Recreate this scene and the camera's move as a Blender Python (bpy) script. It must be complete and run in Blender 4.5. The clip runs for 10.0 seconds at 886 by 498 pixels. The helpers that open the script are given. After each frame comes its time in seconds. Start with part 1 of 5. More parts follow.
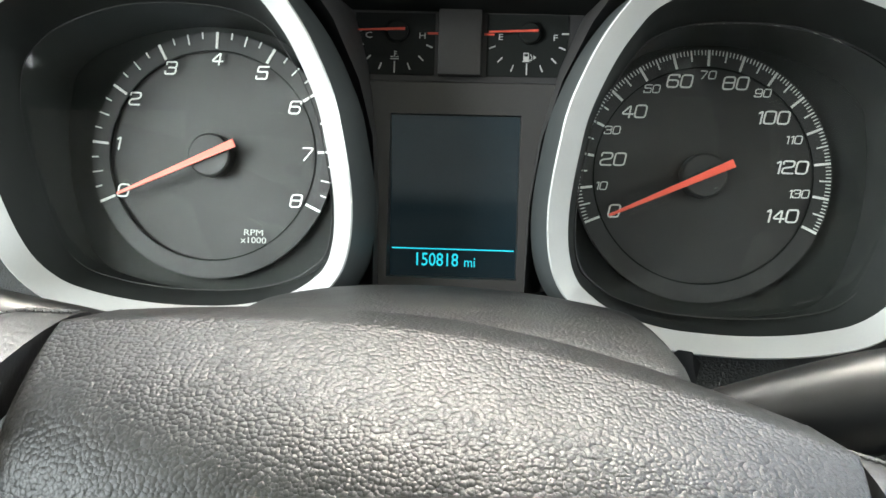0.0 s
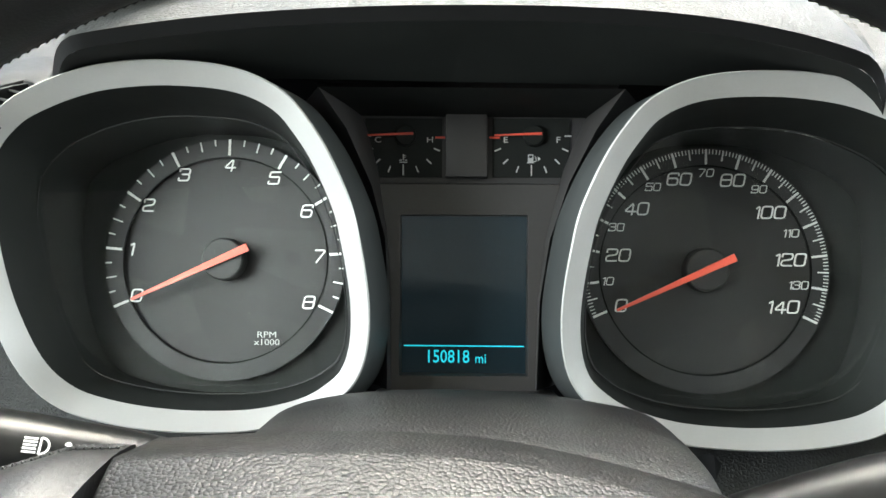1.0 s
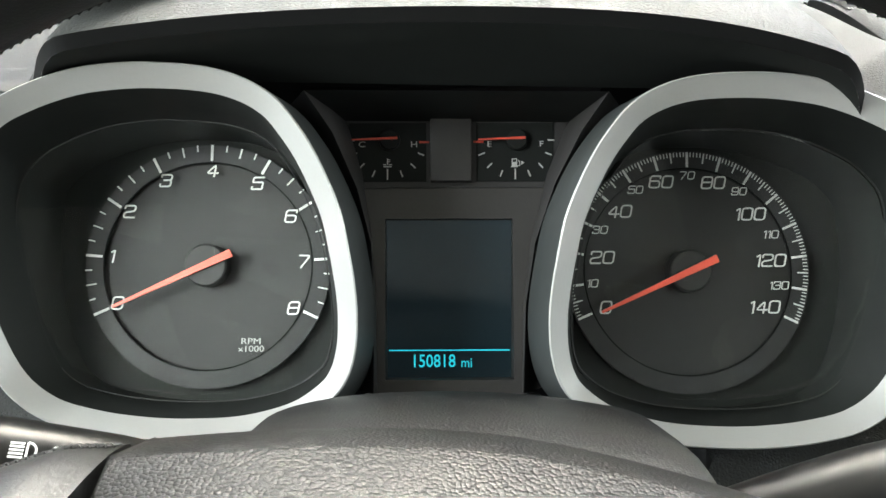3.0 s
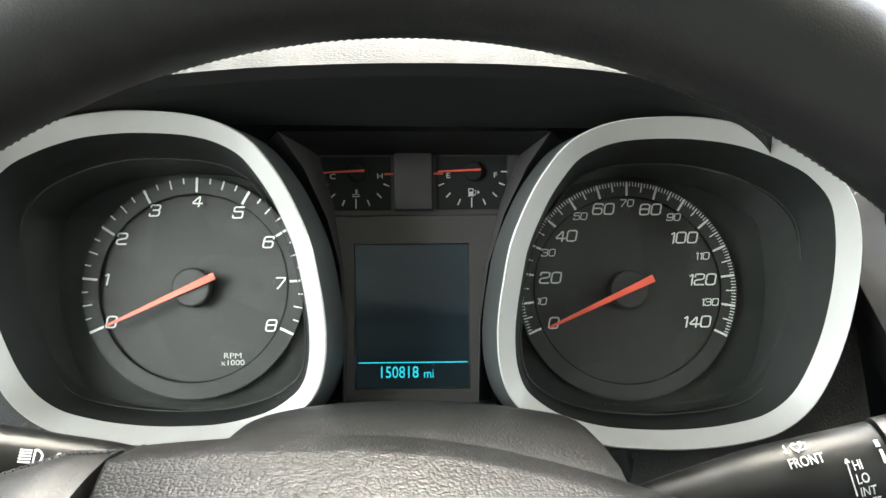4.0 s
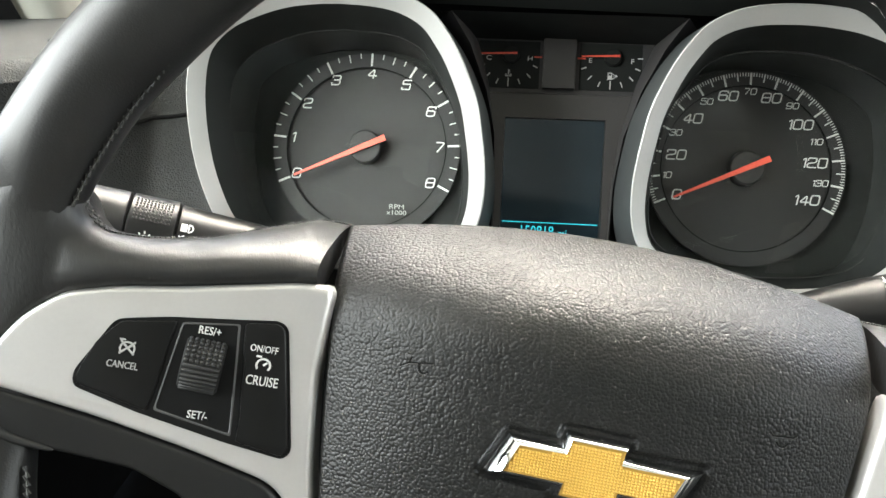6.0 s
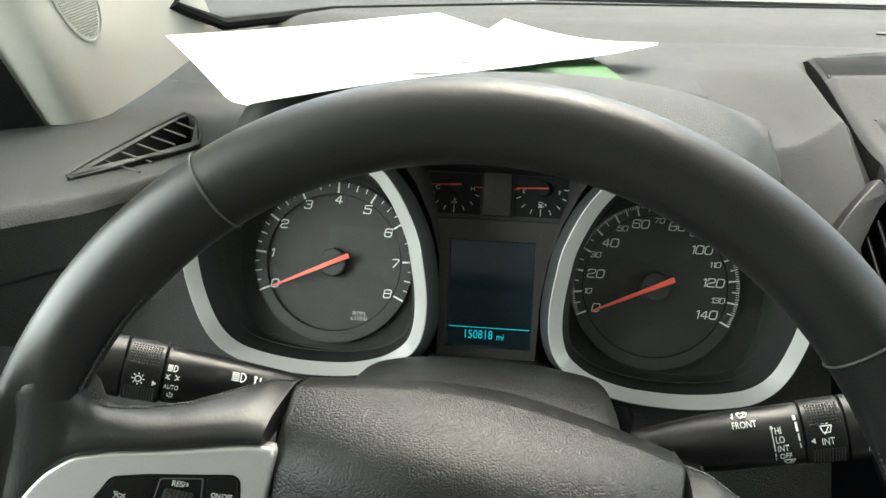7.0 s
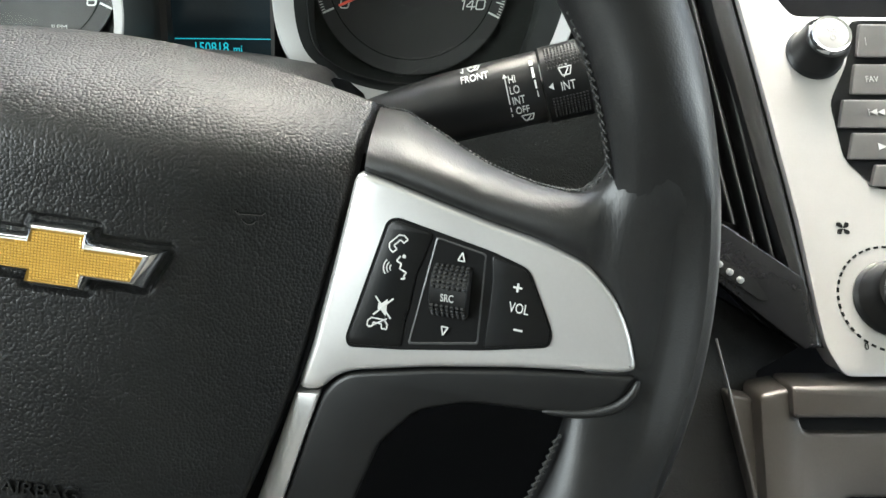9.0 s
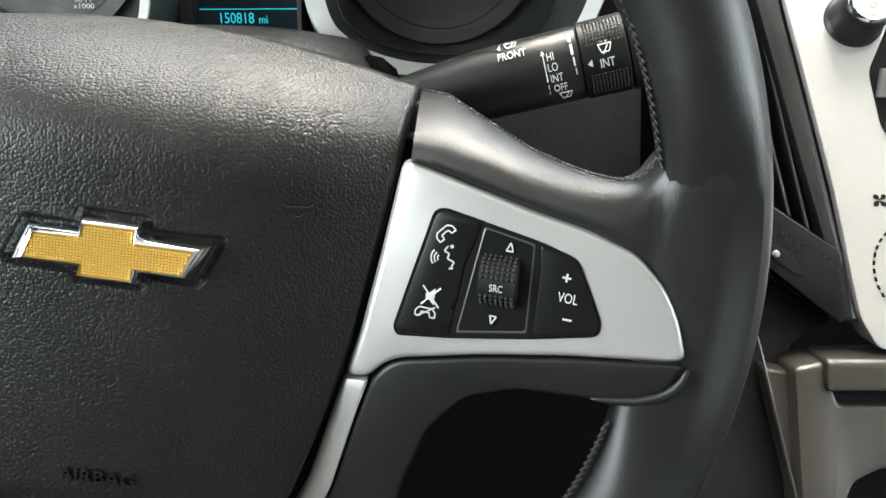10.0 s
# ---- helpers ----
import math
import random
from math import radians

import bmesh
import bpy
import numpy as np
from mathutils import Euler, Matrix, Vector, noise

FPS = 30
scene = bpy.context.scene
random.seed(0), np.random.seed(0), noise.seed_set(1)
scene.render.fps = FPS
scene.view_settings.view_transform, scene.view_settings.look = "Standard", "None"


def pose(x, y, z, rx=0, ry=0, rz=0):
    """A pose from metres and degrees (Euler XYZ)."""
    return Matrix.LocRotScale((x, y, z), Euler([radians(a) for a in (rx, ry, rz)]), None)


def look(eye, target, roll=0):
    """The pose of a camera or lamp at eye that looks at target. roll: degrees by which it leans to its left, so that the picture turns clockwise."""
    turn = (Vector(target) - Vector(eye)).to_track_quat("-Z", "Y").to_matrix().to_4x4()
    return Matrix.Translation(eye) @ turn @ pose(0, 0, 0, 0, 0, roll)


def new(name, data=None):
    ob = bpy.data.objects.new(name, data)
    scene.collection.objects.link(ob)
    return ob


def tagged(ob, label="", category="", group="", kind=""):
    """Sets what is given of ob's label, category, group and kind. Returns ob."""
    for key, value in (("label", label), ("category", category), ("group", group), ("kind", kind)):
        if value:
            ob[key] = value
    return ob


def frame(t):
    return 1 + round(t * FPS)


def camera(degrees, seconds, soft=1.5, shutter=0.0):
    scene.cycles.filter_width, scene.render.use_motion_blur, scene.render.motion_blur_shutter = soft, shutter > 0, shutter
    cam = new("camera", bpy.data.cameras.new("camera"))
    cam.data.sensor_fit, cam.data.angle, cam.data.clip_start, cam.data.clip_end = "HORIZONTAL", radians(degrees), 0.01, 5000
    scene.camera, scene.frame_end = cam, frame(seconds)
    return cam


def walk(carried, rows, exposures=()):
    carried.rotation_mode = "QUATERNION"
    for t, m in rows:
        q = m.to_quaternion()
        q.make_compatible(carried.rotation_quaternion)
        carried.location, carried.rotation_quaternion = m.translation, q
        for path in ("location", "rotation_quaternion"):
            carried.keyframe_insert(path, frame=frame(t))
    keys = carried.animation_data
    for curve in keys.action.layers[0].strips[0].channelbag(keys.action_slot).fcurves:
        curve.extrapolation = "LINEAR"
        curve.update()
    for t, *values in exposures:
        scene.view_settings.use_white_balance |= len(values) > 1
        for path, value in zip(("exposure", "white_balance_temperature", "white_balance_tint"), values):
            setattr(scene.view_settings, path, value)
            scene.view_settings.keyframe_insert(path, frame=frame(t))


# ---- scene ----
# The car's own frame: x to the right, y into the dash, z up along the wheel; the floor frame leans it forward.
RAKE = 22.0
CAR = pose(0, 0, 0.75, -RAKE, 0, 0)
cam = camera(55.80, 10.0, soft=1.5)
PATH = [
    (0, (0.00718, 0.01550, 0.75289), (-0.10812, 1.85461, -0.02454), 0.424),
    (0.5, (0.00067, 0.01537, 0.76516), (-0.09671, 1.86657, 0.01443), -0.349),
    (1, (-0.00736, 0.01337, 0.76963), (-0.07097, 1.90862, 0.13405), -0.297),
    (1.5, (-0.01029, 0.01469, 0.76372), (-0.04230, 1.92902, 0.18550), -0.200),
    (2, (-0.01306, 0.01551, 0.76142), (-0.02830, 1.92626, 0.17085), -0.141),
    (2.5, (-0.01454, 0.01523, 0.76074), (-0.01731, 1.92487, 0.16638), -0.100),
    (2.7, (-0.01484, 0.01462, 0.76077), (-0.01173, 1.92364, 0.16443), -0.092),
    (4, (-0.00008, -0.02299, 0.78457), (0.02652, 1.88762, 0.19391), -0.348),
    (4.5, (0.02209, -0.04746, 0.77276), (0.04420, 1.86824, 0.19865), -0.193),
    (5, (0.00631, -0.05362, 0.74586), (0.01484, 1.86641, 0.18602), 0.096),
    (5.2, (0.00213, -0.05704, 0.73594), (0.00902, 1.86480, 0.18232), 0.640),
    (5.5, (-0.01973, -0.06905, 0.73065), (-0.01310, 1.84005, 0.13461), 1.674),
    (5.7, (-0.03291, -0.08384, 0.74162), (-0.10813, 1.80273, 0.08192), 1.305),
    (6.8, (-0.00098, -0.13113, 0.84005), (-0.21177, 1.71689, 0.10493), 0.955),
    (7, (0.01498, -0.14379, 0.86321), (-0.19414, 1.70332, 0.12532), 0.888),
    (7.5, (0.06297, -0.14748, 0.85191), (-0.15976, 1.70243, 0.12512), 0.353),
    (8, (0.10280, -0.13833, 0.81497), (-0.08968, 1.71974, 0.10046), -0.249),
    (8.3, (0.10393, -0.12614, 0.78499), (0.01971, 1.74138, 0.07414), 0.216),
    (8.5, (0.10794, -0.11936, 0.76573), (0.06855, 1.72558, -0.00540), 0.393),
    (8.8, (0.10649, -0.10839, 0.74752), (0.11588, 1.65095, -0.20360), 0.465),
    (9, (0.10411, -0.10707, 0.74875), (0.14013, 1.61139, -0.27378), 0.820),
    (9.5, (0.10392, -0.10225, 0.75427), (0.13234, 1.56270, -0.35350), 0.323),
    (10, (0.09199, -0.10044, 0.75964), (0.10868, 1.55173, -0.36732), -0.043),
]
walk(cam, [(t, look(eye, target, roll)) for t, eye, target, roll in PATH], [(0, 3.12, 6320, 5), (1, 2.98, 6320, 5), (1.5, 2.88, 6330, 5), (2.7, 2.80, 6380, 5), (4, 2.97, 6500, 5), (4.4, 2.52, 6500, 5), (5, 2.56, 6550, 6), (5.4, 2.88, 6600, 8), (5.7, 3.0, 6600, 8), (6.8, 2.55, 6500, 2), (7.1, 2.08, 6500, 2), (7.6, 1.57, 6500, 2), (8.2, 1.64, 6400, 2), (9, 2.55, 6300, 4), (10, 2.66, 6300, 5)])

# ---- world and light ----
world = bpy.data.worlds.new("sky")
scene.world = world
world.use_nodes = True
wn = world.node_tree.nodes
sky = wn.new("ShaderNodeTexSky")
sky.sky_type = "NISHITA"
sky.sun_disc = False
sky.sun_elevation = radians(62)
sky.sun_rotation = radians(12)
sky.air_density, sky.dust_density, sky.ozone_density = 1.0, 6.0, 1.0
wn["Background"].inputs["Strength"].default_value = 0.15
world.node_tree.links.new(sky.outputs[0], wn["Background"].inputs["Color"])
sun = new("sun", bpy.data.lights.new("sun", "SUN"))
sun.data.energy, sun.data.angle, sun.data.color = 0.35, radians(30), (1.0, 0.97, 0.93)
sun.matrix_world = look((0, 0, 5), (-0.10, -0.46, 4.12))
# unseen fill lamps added at the door windows to brighten the wheel and dials
for x, y, turn, wide, watts in ((-0.555, -0.02, -90, 0.62, 2.3), (1.285, -0.02, 90, 0.62, 1.55), (1.285, -0.80, 90, 0.62, 0.7)):
    window_fill = new("window_fill", bpy.data.lights.new("window_fill", "AREA"))
    window_fill.data.shape, window_fill.data.size, window_fill.data.size_y = "RECTANGLE", wide, 0.44
    window_fill.data.energy, window_fill.data.color = watts, (0.97, 1.0, 0.98)
    window_fill.matrix_world = Matrix.Translation((x, y, 0.94)) @ pose(0, 0, 0, 90, 0, turn)

# ---- materials ----
def material(name, color, rough=0.5, metal=0.0, grain=None, bump=0.0, spread=0.12, rough_var=0.08, emit=0.0, spec=0.5):
    """grain: (kind, scale per metre); bump: strength; spread: how far the colour wanders at large scale."""
    m = bpy.data.materials.new(name)
    m.use_nodes = True
    nt = m.node_tree
    n, l = nt.nodes, nt.links
    b = n["Principled BSDF"]
    b.inputs["Roughness"].default_value = rough
    b.inputs["Metallic"].default_value = metal
    b.inputs["Specular IOR Level"].default_value = spec
    co = n.new("ShaderNodeTexCoord")
    big = n.new("ShaderNodeTexNoise")
    big.inputs["Scale"].default_value, big.inputs["Detail"].default_value = 22.0, 5.0
    l.new(co.outputs["Object"], big.inputs["Vector"])
    fine = n.new("ShaderNodeTexNoise")
    fine.inputs["Scale"].default_value, fine.inputs["Detail"].default_value = 900.0, 3.0
    l.new(co.outputs["Object"], fine.inputs["Vector"])
    both = n.new("ShaderNodeMix")
    both.data_type = "FLOAT"
    both.inputs[0].default_value = 0.35
    l.new(big.outputs["Fac"], both.inputs[2])
    l.new(fine.outputs["Fac"], both.inputs[3])
    ramp = n.new("ShaderNodeValToRGB")
    ramp.color_ramp.elements[0].position, ramp.color_ramp.elements[1].position = 0.3, 0.7
    ramp.color_ramp.elements[0].color = (*[c * (1 - spread) for c in color], 1)
    ramp.color_ramp.elements[1].color = (*[min(1, c * (1 + spread)) for c in color], 1)
    l.new(both.outputs[0], ramp.inputs["Fac"])
    l.new(ramp.outputs["Color"], b.inputs["Base Color"])
    ra = n.new("ShaderNodeMapRange")
    ra.inputs["From Min"].default_value, ra.inputs["From Max"].default_value = 0.3, 0.7
    ra.inputs["To Min"].default_value, ra.inputs["To Max"].default_value = max(0.02, rough - rough_var), min(1, rough + rough_var)
    l.new(big.outputs["Fac"], ra.inputs["Value"])
    l.new(ra.outputs[0], b.inputs["Roughness"])
    if grain:
        kind, scale = grain
        if kind in ("leather", "crease", "pebble"):
            warp = n.new("ShaderNodeTexNoise")
            warp.inputs["Scale"].default_value = scale * 0.6
            l.new(co.outputs["Object"], warp.inputs["Vector"])
            add = n.new("ShaderNodeMixRGB")
            add.blend_type = "LINEAR_LIGHT"
            add.inputs["Fac"].default_value = 0.35 / scale
            l.new(co.outputs["Object"], add.inputs["Color1"])
            l.new(warp.outputs["Color"], add.inputs["Color2"])
            v = n.new("ShaderNodeTexVoronoi")
            v.feature = {"leather": "SMOOTH_F1", "pebble": "F1", "crease": "DISTANCE_TO_EDGE"}[kind]
            if kind == "leather":
                v.inputs["Smoothness"].default_value = 0.25
            if kind == "pebble":
                v.inputs["Randomness"].default_value = 0.85
            v.inputs["Scale"].default_value = scale
            l.new(add.outputs[0], v.inputs["Vector"])
            if kind == "crease":
                flat_top = n.new("ShaderNodeMapRange")
                flat_top.interpolation_type = "SMOOTHSTEP"
                flat_top.inputs["From Max"].default_value = 0.30
                l.new(v.outputs["Distance"], flat_top.inputs["Value"])
                height = flat_top.outputs[0]
            else:
                dome = n.new("ShaderNodeMath")
                dome.operation = "POWER"
                dome.inputs[1].default_value = 2.0 if kind == "pebble" else 1.0
                l.new(v.outputs["Distance"], dome.inputs[0])
                inv = n.new("ShaderNodeMath")
                inv.operation = "SUBTRACT"
                inv.inputs[0].default_value = 1.0
                l.new(dome.outputs[0], inv.inputs[1])
                height = inv.outputs[0]
            if kind == "pebble":
                fold = n.new("ShaderNodeTexNoise")
                fold.inputs["Scale"].default_value, fold.inputs["Detail"].default_value = scale * 0.35, 2.0
                l.new(co.outputs["Object"], fold.inputs["Vector"])
                blend = n.new("ShaderNodeMix")
                blend.data_type = "FLOAT"
                blend.inputs[0].default_value = 0.14
                l.new(height, blend.inputs[2])
                l.new(fold.outputs["Fac"], blend.inputs[3])
                height = blend.outputs[0]
        else:
            v = n.new("ShaderNodeTexNoise")
            v.inputs["Scale"].default_value, v.inputs["Detail"].default_value = scale, 3.0
            if kind == "wrinkle":
                mp = n.new("ShaderNodeMapping")
                mp.inputs["Scale"].default_value = (1.0, 0.6, 0.36)
                mp.inputs["Rotation"].default_value = (0.0, radians(14), 0.0)
                l.new(co.outputs["Object"], mp.inputs["Vector"])
                l.new(mp.outputs[0], v.inputs["Vector"])
                v.inputs["Distortion"].default_value = 0.6
            else:
                l.new(co.outputs["Object"], v.inputs["Vector"])
            height = v.outputs["Fac"]
        bp = n.new("ShaderNodeBump")
        bp.inputs["Strength"].default_value = bump
        bp.inputs["Distance"].default_value = 0.6 / scale
        l.new(height, bp.inputs["Height"])
        l.new(bp.outputs[0], b.inputs["Normal"])
    if emit:
        b.inputs["Emission Color"].default_value = (*color, 1)
        b.inputs["Emission Strength"].default_value = emit
    return m


def glass(name, tint=(1, 1, 1), rough=0.0):
    m = bpy.data.materials.new(name)
    m.use_nodes = True
    b = m.node_tree.nodes["Principled BSDF"]
    b.inputs["Base Color"].default_value = (*tint, 1)
    b.inputs["Roughness"].default_value = rough
    b.inputs["Transmission Weight"].default_value = 1.0
    b.inputs["IOR"].default_value = 1.45
    return m


HUB_VINYL = material("airbag_vinyl", (0.006, 0.006, 0.0058), 0.43, grain=("pebble", 1000), bump=0.48, spec=0.36)
LEATHER = material("wheel_leather", (0.009, 0.009, 0.009), 0.41, grain=("leather", 1500), bump=0.10, spec=0.42)
LEATHER_WORN = material("creased_leather", (0.009, 0.009, 0.009), 0.44, grain=("wrinkle", 900), bump=0.20, spec=0.5)
STITCH = material("stitch_thread", (0.034, 0.034, 0.033), 0.7)
GAP = material("shadow_gap_plastic", (0.005, 0.005, 0.005), 0.8, spec=0.15)
COLUMN = material("column_vinyl", (0.015, 0.015, 0.0145), 0.48, grain=("pebble", 1000), bump=0.40, spec=0.4)
DASH_TOP = material("dash_vinyl", (0.032, 0.033, 0.032), 0.66, grain=("crease", 620), bump=0.24, spec=0.3, spread=0.04, rough_var=0.03)
HOOD_TOP = material("hood_vinyl", (0.031, 0.032, 0.031), 0.60, grain=("pebble", 780), bump=0.38, spec=0.32, spread=0.04, rough_var=0.03)
DASH_LOW = material("lower_dash_vinyl", (0.022, 0.023, 0.022), 0.55, grain=("crease", 620), bump=0.4, spec=0.4)
PLASTIC = material("black_plastic", (0.007, 0.007, 0.007), 0.38, grain=("noise", 2500), bump=0.05, spec=0.35)
BEZEL_SILVER = material("bezel_silver_paint", (0.62, 0.615, 0.60), 0.32, metal=0.42, grain=("noise", 3500), bump=0.04, spread=0.04, rough_var=0.04)
# Lighter than the buttons: light caught by the walls is put into the colour.
FUNNEL = material("light_lifted_funnel", (0.050, 0.050, 0.050), 0.33, spec=0.5, rough_var=0.04)
ROLLER = material("dark_roller_plastic", (0.010, 0.010, 0.010), 0.42, spec=0.4)
PLASTIC_SOFT = material("matt_black_plastic", (0.018, 0.018, 0.018), 0.6, grain=("noise", 2200), bump=0.1)
BUTTON_BLACK = material("button_black", (0.004, 0.004, 0.004), 0.30, rough_var=0.04, spec=0.28)
SIDE_VINYL = material("console_side_vinyl", (0.006, 0.006, 0.006), 0.6, grain=("pebble", 900), bump=0.3, spec=0.18)
GLOSS = material("gloss_black", (0.006, 0.006, 0.007), 0.16, rough_var=0.03, spec=0.22)
SILVER = material("satin_silver_paint", (0.55, 0.54, 0.532), 0.33, metal=0.65, grain=("noise", 3000), bump=0.09, spread=0.04, rough_var=0.03)
# Darkened metal: shade and dark reflections are put into the base colour.
DARKENED_METAL = material("darkened_metal", (0.055, 0.060, 0.059), 0.5, metal=0.15)
CHROME = material("chrome", (0.85, 0.86, 0.88), 0.07, metal=1.0, spread=0.02, rough_var=0.02)
GOLD = material("gold_mesh", (0.80, 0.56, 0.16), 0.36, metal=0.6, spread=0.05)
GOLD_BASE = material("dark_gold", (0.42, 0.25, 0.05), 0.5, metal=0.5, spread=0.05)
DIAL = material("dial_face", (0.0138, 0.0134, 0.013), 0.55, grain=("noise", 2600), bump=0.04)
DIAL_RING = material("dial_ring", (0.0155, 0.0155, 0.0155), 0.55)
MASK = material("cluster_mask", (0.012, 0.0135, 0.0125), 0.65, spec=0.25)
# Both panel greys are lifted to put the lens's hazy reflection into the colour.
CENTRE = material("haze_lifted_centre", (0.042, 0.040, 0.041), 0.5)
PILLAR_GREY = material("haze_lifted_grey", (0.052, 0.049, 0.048), 0.45)
SCREEN = material("display_glass", (0.014, 0.026, 0.034), 0.12, rough_var=0.02, emit=0.025)
WHITE = material("white_print", (0.62, 0.62, 0.60), 0.6, spread=0.03)
GREY_PRINT = material("grey_print", (0.35, 0.35, 0.34), 0.6, spread=0.03)
RED = material("red_needle", (0.75, 0.10, 0.06), 0.45, spread=0.05)
ORANGE = material("pale_red_needle", (0.72, 0.12, 0.08), 0.45, spread=0.05)
CYAN = material("lit_cyan_digits", (0.03, 0.50, 0.62), 0.5, emit=0.16, spread=0.02)
PAPER = material("white_paper", (0.86, 0.86, 0.84), 0.7, spread=0.02)
# Darkened green: the paper's shade on the card is put into the colour.
SHADED_GREEN = material("green_card", (0.014, 0.10, 0.005), 0.6, spread=0.1)
CREAM = material("cream_headliner", (0.56, 0.54, 0.47), 0.75, grain=("noise", 900), bump=0.1)
# Darker than the headliner: roof and door shade is put into the cream.
PILLAR_CREAM = material("shade_darkened_pillar", (0.35, 0.35, 0.305), 0.7, grain=("noise", 1200), bump=0.08, spread=0.04)
TAUPE = material("taupe_satin_trim", (0.040, 0.036, 0.032), 0.38, metal=0.35)
BUTTON_GREY = material("grey_button", (0.055, 0.053, 0.051), 0.45)
SEAT = material("bounce_seat_grey", (0.16, 0.157, 0.15), 0.5, grain=("leather", 600), bump=0.2)
# Near-black base colour puts the footwell's shade into the carpet.
CARPET = material("footwell_shade_carpet", (0.004, 0.004, 0.004), 0.95, spec=0.05)
BEIGE = material("beige_carpet", (0.34, 0.32, 0.28), 0.95, grain=("noise", 700), bump=0.2)
BODY = material("outside_paint", (0.55, 0.56, 0.55), 0.3)
ASPHALT = material("asphalt", (0.16, 0.16, 0.155), 0.9)
GLASS = glass("clear_glass", (0.97, 1.0, 0.98))
TINTED = glass("tinted_glass", (0.10, 0.11, 0.10))
LENS = glass("coated_lens_plastic", (0.98, 0.99, 0.98))
LENS.node_tree.nodes["Principled BSDF"].inputs["IOR"].default_value = 1.2

# ---- building blocks ----
from mathutils.geometry import tessellate_polygon

I = Matrix.Identity(4)
FRAME = {}


def level(x, f, h):
    """A point in the car's frame from metres to the right, level ahead and up."""
    c, s = math.cos(radians(RAKE)), math.sin(radians(RAKE))
    return Vector((x, f * c - h * s, f * s + h * c))


def thing(name, base, label, category, group="", kind=""):
    """An empty at base (car frame) that parents its parts."""
    ob = new(name)
    FRAME[ob] = Matrix.Translation(base)
    ob.empty_display_size = 0.02
    ob.matrix_world = CAR @ FRAME[ob]
    return tagged(ob, label, category, group, kind)


def mesh_of(name, bm, mat, smooth=True):
    bmesh.ops.recalc_face_normals(bm, faces=bm.faces)
    me = bpy.data.meshes.new(name)
    bm.to_mesh(me)
    bm.free()
    me.materials.append(mat)
    if smooth:
        me.set_sharp_from_angle(angle=radians(38))
        for p in me.polygons:
            p.use_smooth = True
    return me


def part(name, bm, mat, parent, label="", m=I, smooth=True):
    bm.transform(FRAME[parent].inverted() @ m)
    ob = new(name, mesh_of(name, bm, mat, smooth))
    ob.parent = parent
    FRAME[ob] = FRAME[parent].copy()
    return tagged(ob, label)


def solo(name, bm, mat, label, category, group="", kind="", m=I, smooth=True):
    """A thing that is one mesh, its origin at the middle of its underside."""
    bm.transform(m)
    lo = Vector([min(v.co[i] for v in bm.verts) for i in range(3)])
    hi = Vector([max(v.co[i] for v in bm.verts) for i in range(3)])
    base = Vector(((lo.x + hi.x) / 2, (lo.y + hi.y) / 2, lo.z))
    bm.transform(Matrix.Translation(-base))
    ob = new(name, mesh_of(name, bm, mat, smooth))
    FRAME[ob] = Matrix.Translation(base)
    ob.matrix_world = CAR @ FRAME[ob]
    return tagged(ob, label, category, group, kind)


def loft(rings, closed=True, cap=False):
    bm = bmesh.new()
    rows = [[bm.verts.new(p) for p in r] for r in rings]
    n = len(rows[0])
    for a, b in zip(rows, rows[1:]):
        for i in range(n if closed else n - 1):
            j = (i + 1) % n
            bm.faces.new((a[i], a[j], b[j], b[i]))
    if cap:
        bm.faces.new(rows[0])
        bm.faces.new(rows[-1])
    return bm


def grid(fn, nu, nv, keep=None):
    bm = bmesh.new()
    vs = [[bm.verts.new(fn(i / nu, j / nv)) for j in range(nv + 1)] for i in range(nu + 1)]
    for i in range(nu):
        for j in range(nv):
            if keep and not keep((i + 0.5) / nu, (j + 0.5) / nv):
                continue
            bm.faces.new((vs[i][j], vs[i + 1][j], vs[i + 1][j + 1], vs[i][j + 1]))
    bmesh.ops.delete(bm, geom=[v for v in bm.verts if not v.link_faces], context="VERTS")
    return bm


def thicken(bm, d):
    bmesh.ops.recalc_face_normals(bm, faces=bm.faces)
    bmesh.ops.solidify(bm, geom=bm.faces[:], thickness=d)
    return bm


def spline(ctrl, n=10, closed=True):
    """Points along a smooth curve through ctrl."""
    out, k = [], len(ctrl)
    P = [Vector(c) for c in ctrl]
    for i in range(k if closed else k - 1):
        if closed:
            a, b, c, d = P[i - 1], P[i], P[(i + 1) % k], P[(i + 2) % k]
        else:
            a, b, c, d = P[max(i - 1, 0)], P[i], P[i + 1], P[min(i + 2, k - 1)]
        for s in range(n):
            t = s / n
            out.append(0.5 * (2 * b + (c - a) * t + (2 * a - 5 * b + 4 * c - d) * t * t + (3 * b - a - 3 * c + d) * t ** 3))
    if not closed:
        out.append(P[-1])
    return out


def rounded(pts, r, n=5):
    """A 2D polygon with its corners rounded; r: one radius, or one for each corner."""
    out, k = [], len(pts)
    for i in range(k):
        rr = r[i] if isinstance(r, (list, tuple)) else r
        p, a, b = Vector(pts[i]), Vector(pts[i - 1]), Vector(pts[(i + 1) % k])
        da, db = (a - p), (b - p)
        rr = min(rr, da.length * 0.48, db.length * 0.48)
        s, e = p + da.normalized() * rr, p + db.normalized() * rr
        if rr < 1e-5:
            out.append(p)
            continue
        for q in range(n + 1):
            t = q / n
            out.append((1 - t) ** 2 * s + 2 * t * (1 - t) * p + t * t * e)
    return out


